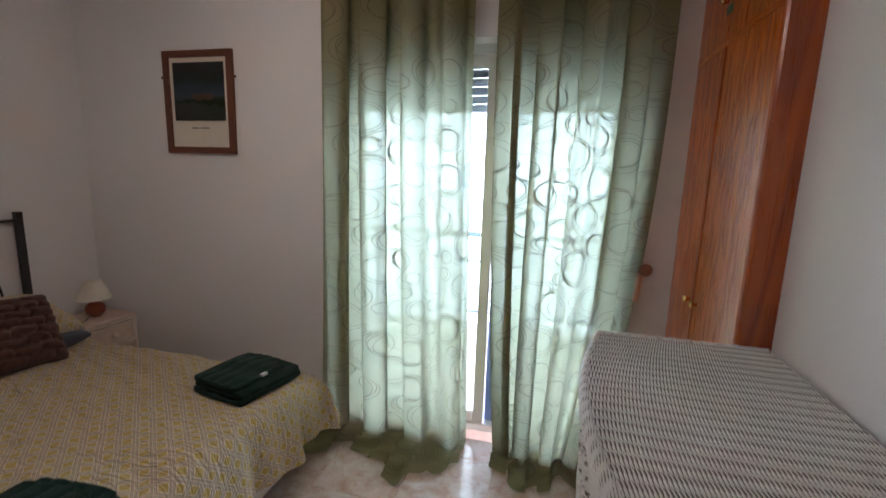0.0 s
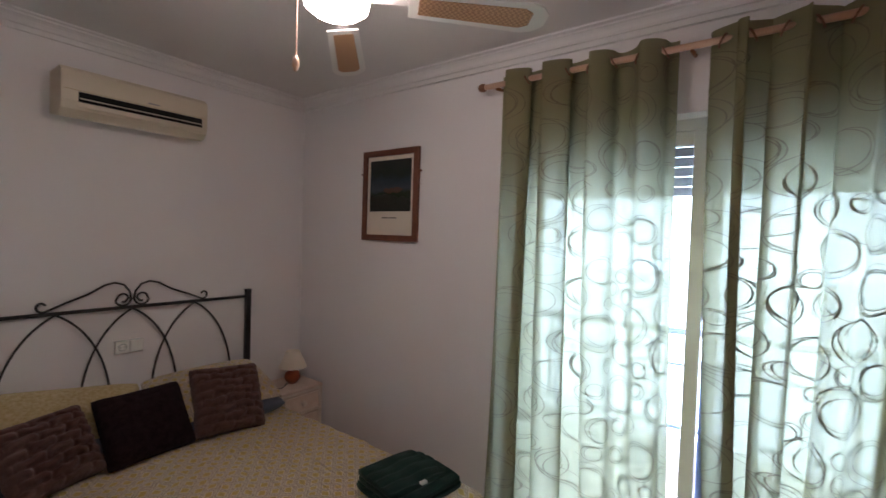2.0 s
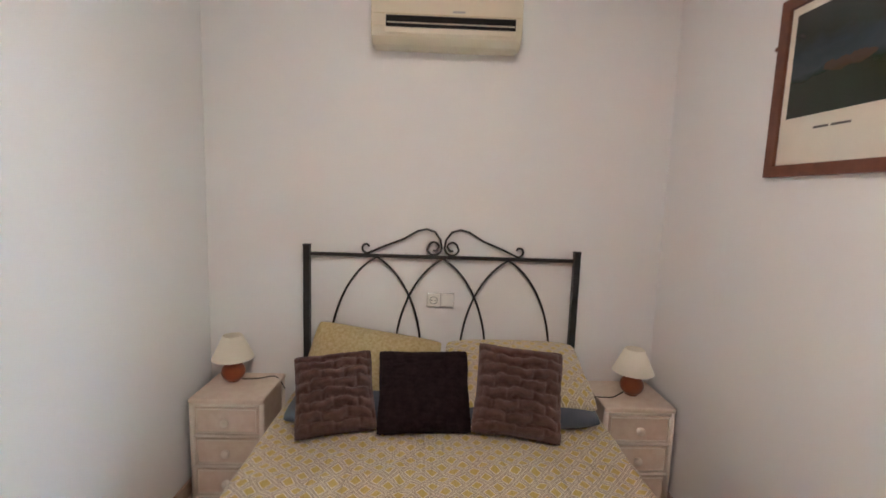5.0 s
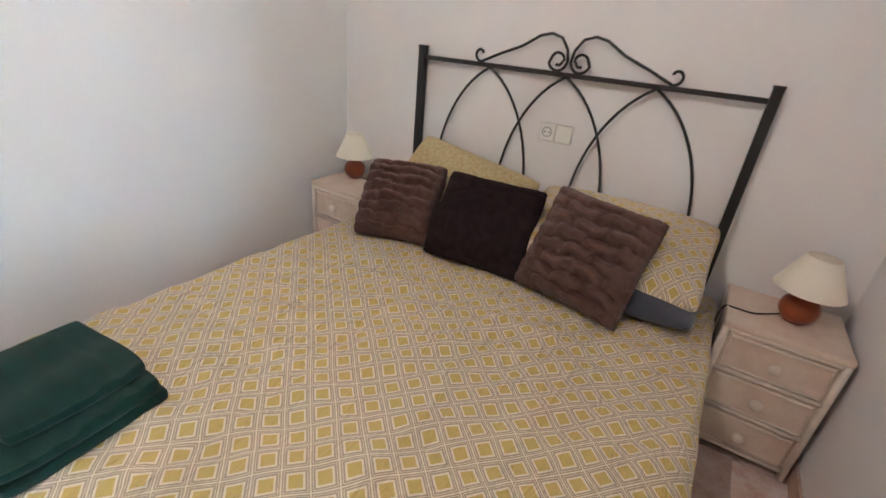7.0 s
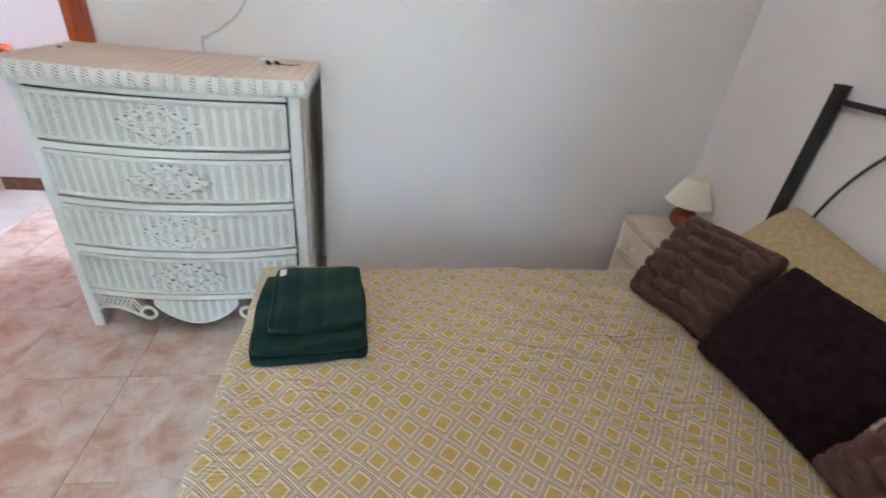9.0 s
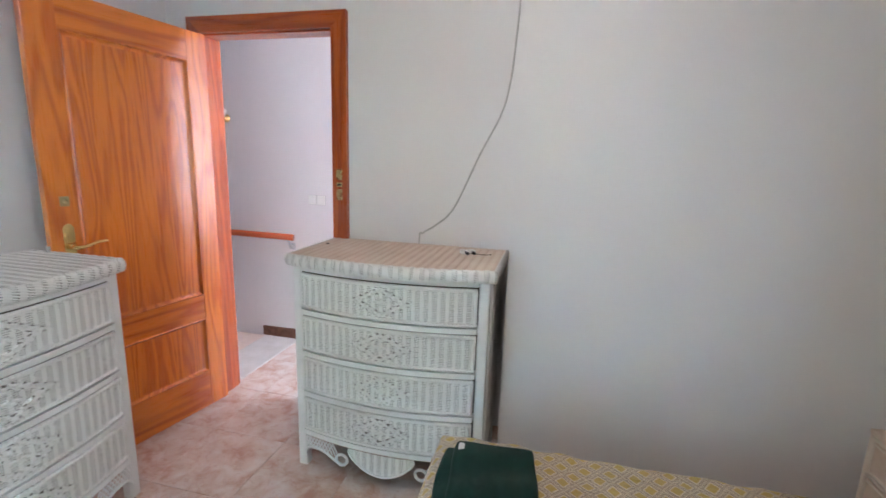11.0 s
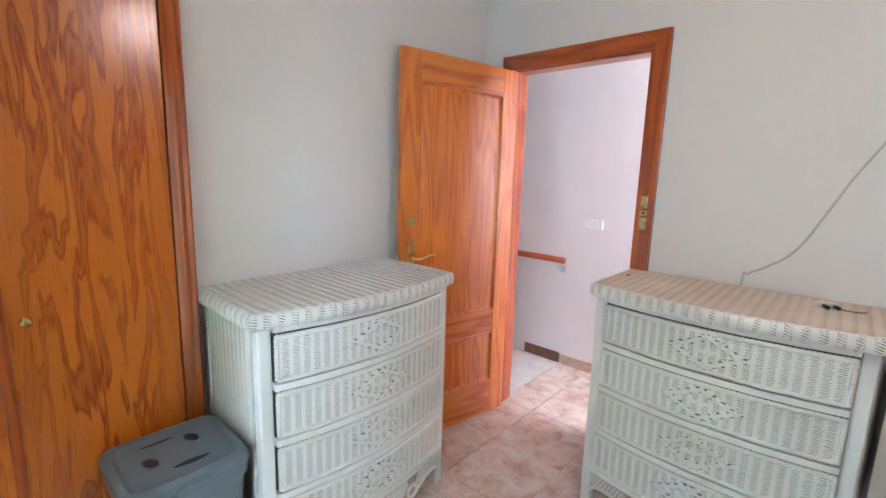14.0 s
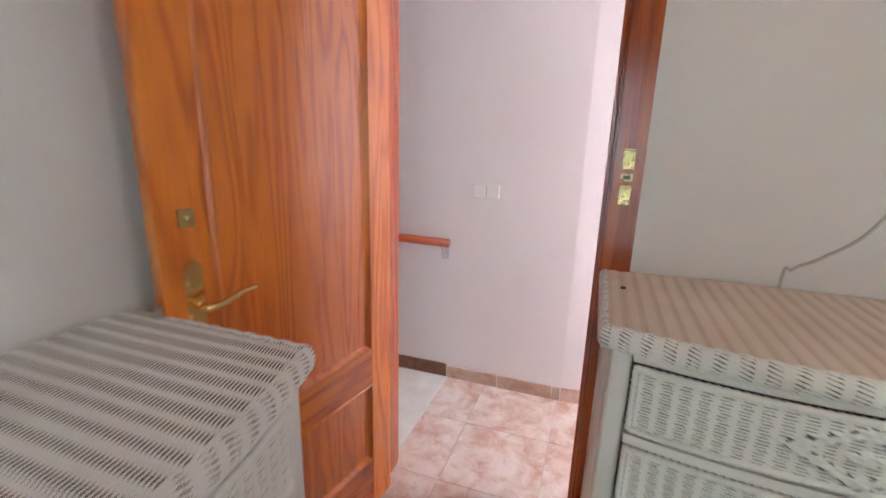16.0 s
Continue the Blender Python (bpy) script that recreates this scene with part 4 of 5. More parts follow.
def chest(label, top_material, m):
    t = thing("wicker_chest", label, "chest of drawers", "pair of wicker chests", m=m)
    leg = 0.045
    zt = CH - 0.045
    # posts
    for x in (0.012, CW - 0.012 - leg):
        part("front_post", box(x, x + leg, -0.004, leg - 0.004, 0, zt, 0.008, 3), WHITE_WOOD, t)
        part("back_post", box(x, x + leg, CD - leg, CD, 0, zt, 0.008, 3), WHITE_WOOD, t)
    inner = (0.012 + leg, CW - 0.012 - leg)
    part("carcass", box(inner[0], inner[1], 0.02, CD - 0.004, 0.16, zt), DARK_GAP, t, "carcass coloured as the shade between the drawers")
    # woven sides
    for x, s in ((0.016, -1), (CW - 0.016, 1)):
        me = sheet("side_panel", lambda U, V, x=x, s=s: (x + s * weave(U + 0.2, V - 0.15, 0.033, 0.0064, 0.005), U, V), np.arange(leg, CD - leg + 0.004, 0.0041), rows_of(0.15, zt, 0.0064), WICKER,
                   mask=lambda U, V: weave_gap(U + 0.2, V - 0.15, 0.033, 0.0064), second=WEAVE_GAP_SHADE)
        sp = part("side_panel", me, WICKER, t)
        for y in (leg + 0.004, CD - leg - 0.004):
            part("side_braid", braid([(x + s * 0.004, y, 0.13), (x + s * 0.004, y, zt)], 0.008), WICKER, sp, smooth=True)
    # four drawers with bowed woven fronts
    z0s = [0.208, 0.403, 0.598, 0.793]
    h = 0.1630
    for z0 in z0s:
        dx0, dx1 = inner[0] + 0.0025, inner[1] - 0.0025
        cx, cz = CW / 2, z0 + h / 2

        def fn(U, V):
            w = weave(U + 0.011, V - z0 - 0.012, 0.034, 0.0072, 0.0062)
            q = np.abs(U - cx) / 0.135 + np.abs(V - cz) / 0.066
            ring = ((q < 1.0) & (q > 0.64)) | (q < 0.24)
            chk = (np.floor((U - cx) / 0.0145) + np.floor((V - cz) / 0.012)) % 2
            blob = np.abs(np.sin(math.pi * (U - cx) / 0.0145)) * np.abs(np.sin(math.pi * (V - cz) / 0.012))
            w = w * (1 - 0.5 * ring) + ring * (0.0065 + 0.006 * chk * blob ** 0.5)
            return U, front_y(U) - w, V

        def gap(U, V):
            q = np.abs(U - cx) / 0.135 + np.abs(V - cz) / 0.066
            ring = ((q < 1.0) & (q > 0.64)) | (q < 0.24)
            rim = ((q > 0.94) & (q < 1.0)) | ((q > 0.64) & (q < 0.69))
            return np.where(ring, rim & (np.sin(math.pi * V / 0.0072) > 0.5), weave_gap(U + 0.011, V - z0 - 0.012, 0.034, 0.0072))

        d = part("drawer", sheet("drawer", fn, np.arange(dx0 + 0.012, dx1 - 0.008, 0.0038), rows_of(z0 + 0.012, z0 + h - 0.008, 0.0072), WICKER, mask=gap, second=WEAVE_GAP_SHADE), WICKER, t, "woven white drawer front with a diamond")
        edge = [(x, front_y(x) - 0.003) for x in np.linspace(dx0 + 0.0055, dx1 - 0.0055, 15)]
        loop = [(x, y, z0 + 0.009) for x, y in edge] + [(x, y, z0 + h - 0.009) for x, y in reversed(edge)]
        part("edge_braid", braid(loop + loop[:1], 0.0088), WICKER, d, smooth=True)
        back = [(x, front_y(x) + 0.006) for x in np.linspace(dx0, dx1, 13)]
        # Board is coloured dark so the gaps round the drawer look shaded.
        part("drawer_board", prism([(x, y) for x, y in back] + [(dx1, 0.04), (dx0, 0.04)], z0, z0 + h, "z"), DARK_GAP, d, "drawer box coloured dark to shade the gaps")
    # bowed rails between, with a finger notch
    for z in (0.178, 0.372, 0.567, 0.762, 0.957):
        line = [(x, front_y(x) - 0.006) for x in np.linspace(inner[0], inner[1], 17)]
        hgt = 0.023 if z < 0.95 else 0.03
        z += 0.003 if z < 0.95 else 0.005
        part("rail", prism(line + [(inner[1], 0.03), (inner[0], 0.03)], z, z + hgt, "z"), WHITE_WOOD, t)
        if 0.3 < z < 0.95:
            mid = [(x, front_y(x) - 0.0095) for x in np.linspace(CW / 2 - 0.045, CW / 2 + 0.045, 7)]
            part("finger_notch", prism(mid + [(CW / 2 + 0.045, front_y(CW / 2) + 0.01), (CW / 2 - 0.045, front_y(CW / 2) + 0.01)], z + 0.006, z + 0.024, "z"), WHITE_WOOD, t, "notched finger grip")
    # woven top with a rolled edge
    ov = 0.014

    COL, PITCH = 0.037, 0.0066

    def top_fn(U, V):
        x = -ov * 0.4 + U * (CW + ov * 0.8)
        yf = front_y(np.clip(x, 0, CW)) - ov * 0.75
        y = yf + V * (CD - yf)
        band = np.floor(x / COL)
        f = x / COL - band
        strand = np.abs(np.sin(math.pi * (V * CD / PITCH + 0.5 * (band % 2)))) ** 0.5
        return x, y, CH - 0.005 + 0.0062 * strand * (0.55 + 0.45 * np.sin(math.pi * f) ** 0.6)

    # Faces that get the painted shade, or the pale stripes of the other top.
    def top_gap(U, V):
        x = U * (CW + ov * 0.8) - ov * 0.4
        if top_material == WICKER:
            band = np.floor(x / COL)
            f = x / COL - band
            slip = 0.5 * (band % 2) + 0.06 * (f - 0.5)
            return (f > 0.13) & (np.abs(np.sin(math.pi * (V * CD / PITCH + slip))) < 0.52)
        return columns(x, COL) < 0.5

    top = part("top", sheet("top", top_fn, np.linspace(0, 1, 220), np.clip(rows_of(0.0, CD, PITCH, 6) / CD, 0, 1), top_material, mask=top_gap, second=TOP_GAP_SHADE if top_material == WICKER else WICKER_PALE), top_material, t, "woven white top" if top_material == WICKER else "woven top with worn cream paint")
    part("top_board", prism([(x, front_y(x) - ov * 0.6) for x in np.linspace(0.0, CW, 15)] + [(CW, CD - 0.002), (0.0, CD - 0.002)], CH - 0.05, CH - 0.006, "z"), WHITE_WOOD, t)
    xs = np.linspace(-ov * 0.4, CW + ov * 0.4, 41)
    edge = [(x, front_y(min(max(x, 0), CW)) - ov * 0.75) for x in xs]
    path = [(xs[0], y) for y in np.linspace(CD, edge[0][1], 14)][:-1] + edge + [(xs[-1], y) for y in np.linspace(edge[-1][1], CD, 14)][1:]
    # roll: half-round section swept along the path, ribbed
    p2 = np.array(path)
    seg = np.r_[0, np.cumsum(np.hypot(*np.diff(p2, axis=0).T))]
    total = seg[-1]

    def roll(U, V):
        s = U * total
        px, py = np.interp(s, seg, p2[:, 0]), np.interp(s, seg, p2[:, 1])
        dx = np.interp(s + 0.006, seg, p2[:, 0]) - np.interp(s - 0.006, seg, p2[:, 0])
        dy = np.interp(s + 0.006, seg, p2[:, 1]) - np.interp(s - 0.006, seg, p2[:, 1])
        L = np.hypot(dx, dy) + 1e-9
        nx, ny = dy / L, -dx / L
        r = 0.022 + weave(s, V * 0.072 + s * 0.25, 0.042, 0.0068, 0.0065)
        a = math.pi * (V - 0.5) * 1.25
        return px + nx * np.cos(a) * r * 0.55, py + ny * np.cos(a) * r * 0.55, CH - 0.024 + np.sin(a) * r

    part("top_roll", sheet("top_roll", roll, np.linspace(0, 1, 480), np.linspace(0, 1, 64), WICKER, mask=lambda U, V: (columns(U * total, 0.042) > 0.4) & (np.abs(np.sin(math.pi * (V * 0.072 + U * total * 0.25) / 0.0068)) < 0.36), second=WEAVE_GAP_SHADE), WICKER, t, "plaited rolled edge")
    # open apron: lattice, ring and a woven lobe
    for side in (0, 1):
        def mx(x):
            return x if side == 0 else CW - x
        arch = smooth_line([(mx(inner[0] + 0.002), front_y(inner[0]) - 0.004, 0.085), (mx(inner[0] + 0.03), front_y(inner[0] + 0.03) - 0.004, 0.118), (mx(inner[0] + 0.1), front_y(inner[0] + 0.1) - 0.004, 0.125), (mx(inner[0] + 0.165), front_y(inner[0] + 0.165) - 0.004, 0.098), (mx(inner[0] + 0.205), front_y(inner[0] + 0.205) - 0.004, 0.082)], 6)
        ap = part("apron_arch", tube(arch, 0.0065, 8), WHITE_WOOD, t, smooth=True)
        for k in range(10):
            xa = inner[0] + 0.004 + 0.017 * k
            for dx in (0.03, -0.03):
                xb = min(max(xa + dx, inner[0]), inner[0] + 0.19)
                part("lattice_strand", tube([(mx(xa), front_y(xa) - 0.004, 0.176), (mx(xb), front_y(xb) - 0.004, 0.12)], 0.0026, 5), WHITE_WOOD, ap)
        xr = inner[0] + 0.205
        ring = [(mx(xr) + 0.026 * math.cos(a), front_y(xr) - 0.006, 0.112 + 0.026 * math.sin(a)) for a in np.linspace(0, 2 * math.pi, 21)[:-1]]
        part("apron_ring", tube(ring, 0.007, 8, closed=True), WHITE_WOOD, ap, smooth=True)
    l0, l1 = inner[0] + 0.235, inner[1] - 0.235

    def lobe(U, V):
        x = l0 + U * (l1 - l0)
        lowz = 0.165 - 0.095 * np.sin(math.pi * U) ** 0.7
        z = lowz + V * (0.178 - lowz)
        return x, front_y(x) - weave(x, V * 0.1, 0.034, 0.006, 0.005), z

    lb = part("apron_lobe", sheet("apron_lobe", lobe, np.linspace(0, 1, 90), rows_of(0.0, 0.1, 0.006) / 0.1, WICKER, mask=lambda U, V: weave_gap(l0 + U * (l1 - l0), V * 0.1, 0.034, 0.006), second=WEAVE_GAP_SHADE), WICKER, t)
    rim = [(x, front_y(x) - 0.003, 0.165 - 0.095 * math.sin(math.pi * (x - l0) / (l1 - l0)) ** 0.7) for x in np.linspace(l0, l1, 24)]
    part("lobe_rim", tube(rim, 0.006, 8), WHITE_WOOD, lb, smooth=True)
    if top_material != WICKER:
        part("screw_cap", box(0.032, 0.046, 0.262, 0.272, CH - 0.004, CH + 0.004, 0.002), BLACK_PLASTIC, t, "small dark screw cap")
    part("back_board", box(inner[0], inner[1], CD - 0.012, CD - 0.005, 0.1, 0.16), DARK_GAP, t)
    return t


# one backs on the east wall and faces west, the other stands in the recess and faces north
chest("white wicker chest with four bowed drawers, against the wardrobe", WICKER, pose(-0.052, 1.668, 0, 0, 0, -90))
chest("white wicker chest with four bowed drawers and a yellowed top", WICKER_TOP, pose(-0.59, 0.43, 0, 0, 0, 180))

# ---------------------------------------------------------------- laundry hamper
ham = thing("laundry_hamper", "grey plastic laundry hamper with oval cut-outs in the lid", "hamper", m=pose(0.115, 1.852, 0) @ Matrix.Diagonal((1.0, 1.0, 1.11, 1.0)))


def rounded(hx, hy, r, n=6):
    pts = []
    for cx, cy, a0 in ((hx - r, hy - r, 0), (-hx + r, hy - r, 90), (-hx + r, -hy + r, 180), (hx - r, -hy + r, 270)):
        for k in range(n + 1):
            a = radians(a0 + 90 * k / n)
            pts.append((cx + r * math.cos(a), cy + r * math.sin(a)))
    return pts


def loft(sections, cap0=True, cap1=True):
    bm = bmesh.new()
    rows = [[bm.verts.new((x, y, z)) for x, y in ring] for ring, z in sections]
    n = len(rows[0])
    for a, b in zip(rows, rows[1:]):
        for i in range(n):
            bm.faces.new((a[i], a[(i + 1) % n], b[(i + 1) % n], b[i]))
    if cap0:
        bm.faces.new(list(reversed(rows[0])))
    if cap1:
        bm.faces.new(rows[-1])
    return bm


HX, HY = 0.168, 0.172
part("bin", loft([(rounded(HX - 0.045, HY - 0.045, 0.05), 0.0), (rounded(HX - 0.038, HY - 0.038, 0.05), 0.02), (rounded(HX - 0.012, HY - 0.012, 0.05), 0.46), (rounded(HX - 0.002, HY - 0.002, 0.05), 0.465), (rounded(HX - 0.002, HY - 0.002, 0.05), 0.498)]), GREY_PLASTIC, ham)
lid = part("lid", loft([(rounded(HX, HY, 0.05), 0.50), (rounded(HX + 0.004, HY + 0.004, 0.052), 0.506), (rounded(HX, HY, 0.05), 0.522), (rounded(HX - 0.02, HY - 0.02, 0.045), 0.53), (rounded(HX - 0.032, HY - 0.032, 0.04), 0.526), (rounded(HX - 0.05, HY - 0.05, 0.03), 0.527)]), GREY_PLASTIC, ham, "grey lid")
part("lid_tab", box(-HX - 0.008, -HX + 0.01, -0.05, 0.05, 0.492, 0.512, 0.004), GREY_PLASTIC, lid)


def oval(cx, cy, rx, ry, turn, pointed=1.0):
    out = []
    for k in range(20):
        a = 2 * math.pi * k / 20
        x, y = rx * math.copysign(abs(math.cos(a)), math.cos(a)), ry * math.copysign(abs(math.sin(a)) ** pointed, math.sin(a))
        c, s = math.cos(radians(turn)), math.sin(radians(turn))
        out.append((cx + c * x - s * y, cy + s * x + c * y))
    return out


# Openings are thin black inlays that stand for the shade inside.
for cx, cy, rx, ry, turn, pt in ((-0.015, 0.072, 0.028, 0.017, 20, 1.0), (0.045, -0.06, 0.028, 0.017, 20, 1.0), (-0.085, -0.02, 0.05, 0.010, 90, 1.6), (0.085, 0.03, 0.045, 0.005, 90, 1.6)):
    part("cut_out", prism(oval(cx, cy, rx, ry, turn, pt), 0.5265, 0.5285, "z"), BLACK_PLASTIC, lid, "dark oval cut-out")
for y in (-0.06, 0.055):
    part("side_slot", prism(oval(y, 0.38, 0.013, 0.045, 0, 1.5), -HX + 0.0105, -HX + 0.0145, "x"), BLACK_PLASTIC, ham, "dark pointed slot")
for y in (-0.06, 0.055):
    part("side_slot", prism(oval(y, 0.24, 0.013, 0.045, 0, 1.5), -HX + 0.0185, -HX + 0.0235, "x"), BLACK_PLASTIC, ham, "dark pointed slot")
for x in (-0.05, 0.05):
    part("side_slot", prism(oval(x, 0.38, 0.013, 0.045, 0, 1.5), HY - 0.0150, HY - 0.0105, "y"), BLACK_PLASTIC, ham, "dark pointed slot")

# ---------------------------------------------------------------- bed
BX0, BX1, BY0, BY1, BZ = -3.17, -1.42, 0.72, 2.12, 0.475
bed = thing("double_bed", "double bed with a black wrought-iron headboard", "bed")
part("base", box(BX0, BX1 + 0.03, BY0 + 0.03, BY1 - 0.03, 0.05, 0.27, 0.02), MATTRESS, bed, "white upholstered bed base")
part("mattress", box(BX0, BX1, BY0, BY1, 0.272, BZ - 0.012, 0.04, 4), MATTRESS, bed, "white mattress")
for x in (BX0 + 0.1, BX1 - 0.1):
    for y in (BY0 + 0.12, BY1 - 0.12):
        part("leg", tube([(x, y, 0.0), (x, y, 0.06)], 0.025, 12), BLACK_PLASTIC, bed)
HBX, HY0, HY1 = -3.20, 0.73, 2.10
head = part("headboard", box(HBX - 0.008, HBX + 0.008, HY0 + 0.016, HY1 - 0.016, 1.148, 1.166, 0.002), BLACK_IRON, bed, "black wrought-iron headboard bar")
for y in (HY0, HY1):
    p = part("post", box(HBX - 0.016, HBX + 0.016, y - 0.016, y + 0.016, 0.0, 1.20, 0.002), BLACK_IRON, head)
    part("post_cap", box(HBX - 0.018, HBX + 0.018, y - 0.018, y + 0.018, 1.198, 1.206, 0.002), BLACK_IRON, p)
mid = (HY0 + HY1) / 2
for off in (-0.335, 0.0, 0.335):
    for s in (-1, 1):
        pts = []
        for k in range(15):
            a = radians(20 + 70 * k / 14)
            o = 0.235 * (math.sin(a) - math.sin(radians(20))) / (1 - math.sin(radians(20)))
            z = 1.15 - 0.52 * (math.cos(radians(20)) - math.cos(a)) / math.cos(radians(20))
            pts.append((HBX, mid + off + s * o, z))
        pts += [(HBX, mid + off + s * 0.238, 0.55), (HBX, mid + off + s * 0.236, 0.46)]
        part("arch_bar", tube(pts, 0.0055, 8), BLACK_IRON, head, smooth=True)


def curl(cy, cz, r, a0, turns, n=18):
    """A spiral that opens out from its middle to radius r at angle a0."""
    return [(cy + r * (0.35 + 0.65 * k / n) * math.cos(a0 - turns * (1 - k / n)), cz + r * (0.35 + 0.65 * k / n) * math.sin(a0 - turns * (1 - k / n))) for k in range(n + 1)]


for s in (-1, 1):
    outer = curl(0.385, 1.198, 0.030, -1.75, -4.6)
    rise = [(0.30, 1.205), (0.20, 1.245), (0.13, 1.288), (0.085, 1.298), (0.042, 1.285), (0.014, 1.245), (0.006, 1.20)]
    pts = outer + rise
    part("scroll", tube([(HBX, mid + s * y, z) for y, z in pts], 0.0055, 8), BLACK_IRON, head, smooth=True)
    small = [(0.006, 1.205)] + [(0.045 + 0.036 * math.cos(a), 1.202 + 0.034 * math.sin(a)) for a in np.linspace(-2.6, -0.2, 8)] + [(0.047 + 0.027 * math.cos(a), 1.206 + 0.028 * math.sin(a)) for a in np.linspace(0.2, 3.0, 8)] + [(0.042 + 0.014 * math.cos(a), 1.203 + 0.014 * math.sin(a)) for a in np.linspace(3.4, 5.4, 6)]
    part("scroll", tube([(HBX, mid + s * y, z) for y, z in small], 0.0055, 8), BLACK_IRON, head, smooth=True)

# coverlet: lies on the mattress, hangs over foot and sides
DROP_F, DROP_N, DROP_S = 0.34, 0.30, 0.16


def cover_fn(U, V):
    """U runs from the head to past the foot, V from past the south side to past the north side, both in metres of cloth."""
    fx = np.maximum(U - BX1, 0.0)
    fn_ = np.maximum(V - BY1, 0.0)
    fs = np.maximum(BY0 - V, 0.0)
    side = np.maximum(fn_, fs)
    r = 0.05

    def over(d):
        a = np.clip(d / r, 0, math.pi / 2)
        return r * np.sin(a), r * (1 - np.cos(a)) + np.maximum(d - r * math.pi / 2, 0)

    ox, dzx = over(fx)
    on, dzn = over(fn_)
    os_, dzs = over(fs)
    x = np.minimum(U, BX1) + ox + 0.012
    y = np.clip(V, BY0, BY1) + on - os_
    drop = np.maximum(np.maximum(dzx, dzn), dzs)
    corner = np.minimum(dzx, np.maximum(dzn, dzs))
    x = x + dzx * (0.17 + 0.10 * np.sin(17 * V + 1.1) + 0.05 * np.sin(37 * V)) + 0.22 * corner
    y = y + dzn * (0.10 + 0.05 * np.sin(13 * U) + 0.03 * np.sin(31 * U)) + 0.25 * corner * np.sign(fn_)
    z = BZ - drop
    flat = np.clip(1 - drop / 0.03, 0, 1)
    wr = 0.0035 * np.sin(9 * U + 14 * V + 2 * np.sin(5 * V)) + 0.003 * np.sin(23 * U - 11 * V + 2.5 * np.sin(7 * U)) + 0.0025 * np.sin(41 * U + 17 * V)
    fan_w = np.exp(-((U + 2.35) / 0.35) ** 2)
    wr = wr + fan_w * 0.005 * np.sin(55 * (V + 0.55 * U) + 3 * np.sin(4 * U)) + 0.004 * np.exp(-((U + 1.6) / 0.25) ** 2) * np.sin(38 * U + 20 * V + 2 * np.sin(9 * V))
    crease = -0.006 * np.exp(-((V - 1.30 - 0.02 * np.sin(6 * U)) / 0.012) ** 2) - 0.004 * np.exp(-((U + 1.95 + 0.02 * np.sin(8 * V)) / 0.012) ** 2) + 0.007 * np.exp(-((U + 2.40 + 0.10 * (V - 0.73)) / 0.011) ** 2)
    z = z + flat * (wr + crease) + 0.012 * flat * np.exp(-((V - 1.42) / 0.45) ** 2)
    return x, y, z


cov = sheet("coverlet", cover_fn, np.linspace(BX0 + 0.02, BX1 + DROP_F, 170), np.linspace(BY0 - DROP_S, BY1 + DROP_N, 170), COVER, lambda U, V: (U, V))
cover = tagged(part("coverlet", cov, COVER), "mustard and cream lattice-patterned coverlet over the bed", "bedspread")


def cushion(name, label, w, h, thick, material, m, category="cushion", group="", ridges=0, pinch=0.05, n=104, uv=False, fuzz=0.0):
    """A stuffed square with drawn-in sides and pointed corners."""
    def face(sign):
        def fn(U, V):
            bow = 1 - pinch * (1 - V * V) * 1.0
            bow2 = 1 - pinch * (1 - U * U) * 1.0
            x = U * w / 2 * bow
            y = V * h / 2 * bow2
            soft = (1 - 0.055 * (U * V) ** 4) * (1 + (0.010 * np.sin(27 * U + 31 * V) * np.sin(23 * V - 19 * U) if ridges or fuzz else 0.0) * np.maximum(np.abs(U), np.abs(V)) ** 6)
            x, y = x * soft, y * soft
            f = np.clip((1 - np.abs(U) ** 2.2) * (1 - np.abs(V) ** 2.2), 0, 1) ** 0.40
            z = sign * f * thick / 2
            if ridges:
                row = V * ridges * 0.5 + 0.16 * np.sin(5.5 * U + 1.3 * np.floor(V * ridges * 0.5)) + 0.07 * np.sin(17 * U)
                k = np.floor(row)
                col = U * 1.7 + 0.5 * (k % 2) + 0.13 * np.sin(3.1 * k)
                across = 1 - np.abs(2 * (col - np.floor(col)) - 1) ** 7
                z = z + sign * f * 0.055 * np.sin(math.pi * (row - k)) ** 0.5 * (0.45 + 0.55 * across)
            if fuzz:
                z = z + sign * f * fuzz * (np.sin(61 * U + 9 * np.sin(13 * V)) * np.sin(53 * V + 7 * np.sin(11 * U)))
            return x, y, z
        return fn
    g = np.sin(np.linspace(-math.pi / 2, math.pi / 2, n))
    a = sheet(name, face(1), g, g, material, (lambda U, V: (U * w / 2 * 1.1, V * h / 2 * 1.1)) if uv else None)
    b = sheet(name, face(-1), g, g, material, (lambda U, V: (U * w / 2 * 1.1 + 0.02, V * h / 2 * 1.1)) if uv else None)
    bm = bmesh.new()
    bm.from_mesh(a)
    b.flip_normals()
    bm.from_mesh(b)
    bmesh.ops.remove_doubles(bm, verts=bm.verts, dist=0.0006)
    me = bpy.data.meshes.new(name)
    bm.to_mesh(me)
    bm.free()
    me.materials.append(material)
    me.polygons.foreach_set("use_smooth", [True] * len(me.polygons))
    bpy.data.meshes.remove(a)
    bpy.data.meshes.remove(b)
    ob = new(name, me)
    ob.matrix_world = m
    return tagged(ob, label, category, group)


def leaning(y, x_bottom, z_bottom, size, lean, turn=0.0, roll=0.0):
    """A pose for a cushion that stands on its lower edge, leans back and faces the foot of the bed."""
    return pose(x_bottom, y, z_bottom, 0, 0, 90 + turn) @ pose(0, 0, 0, 90 - lean) @ pose(0, size / 2, 0, 0, 0, roll)


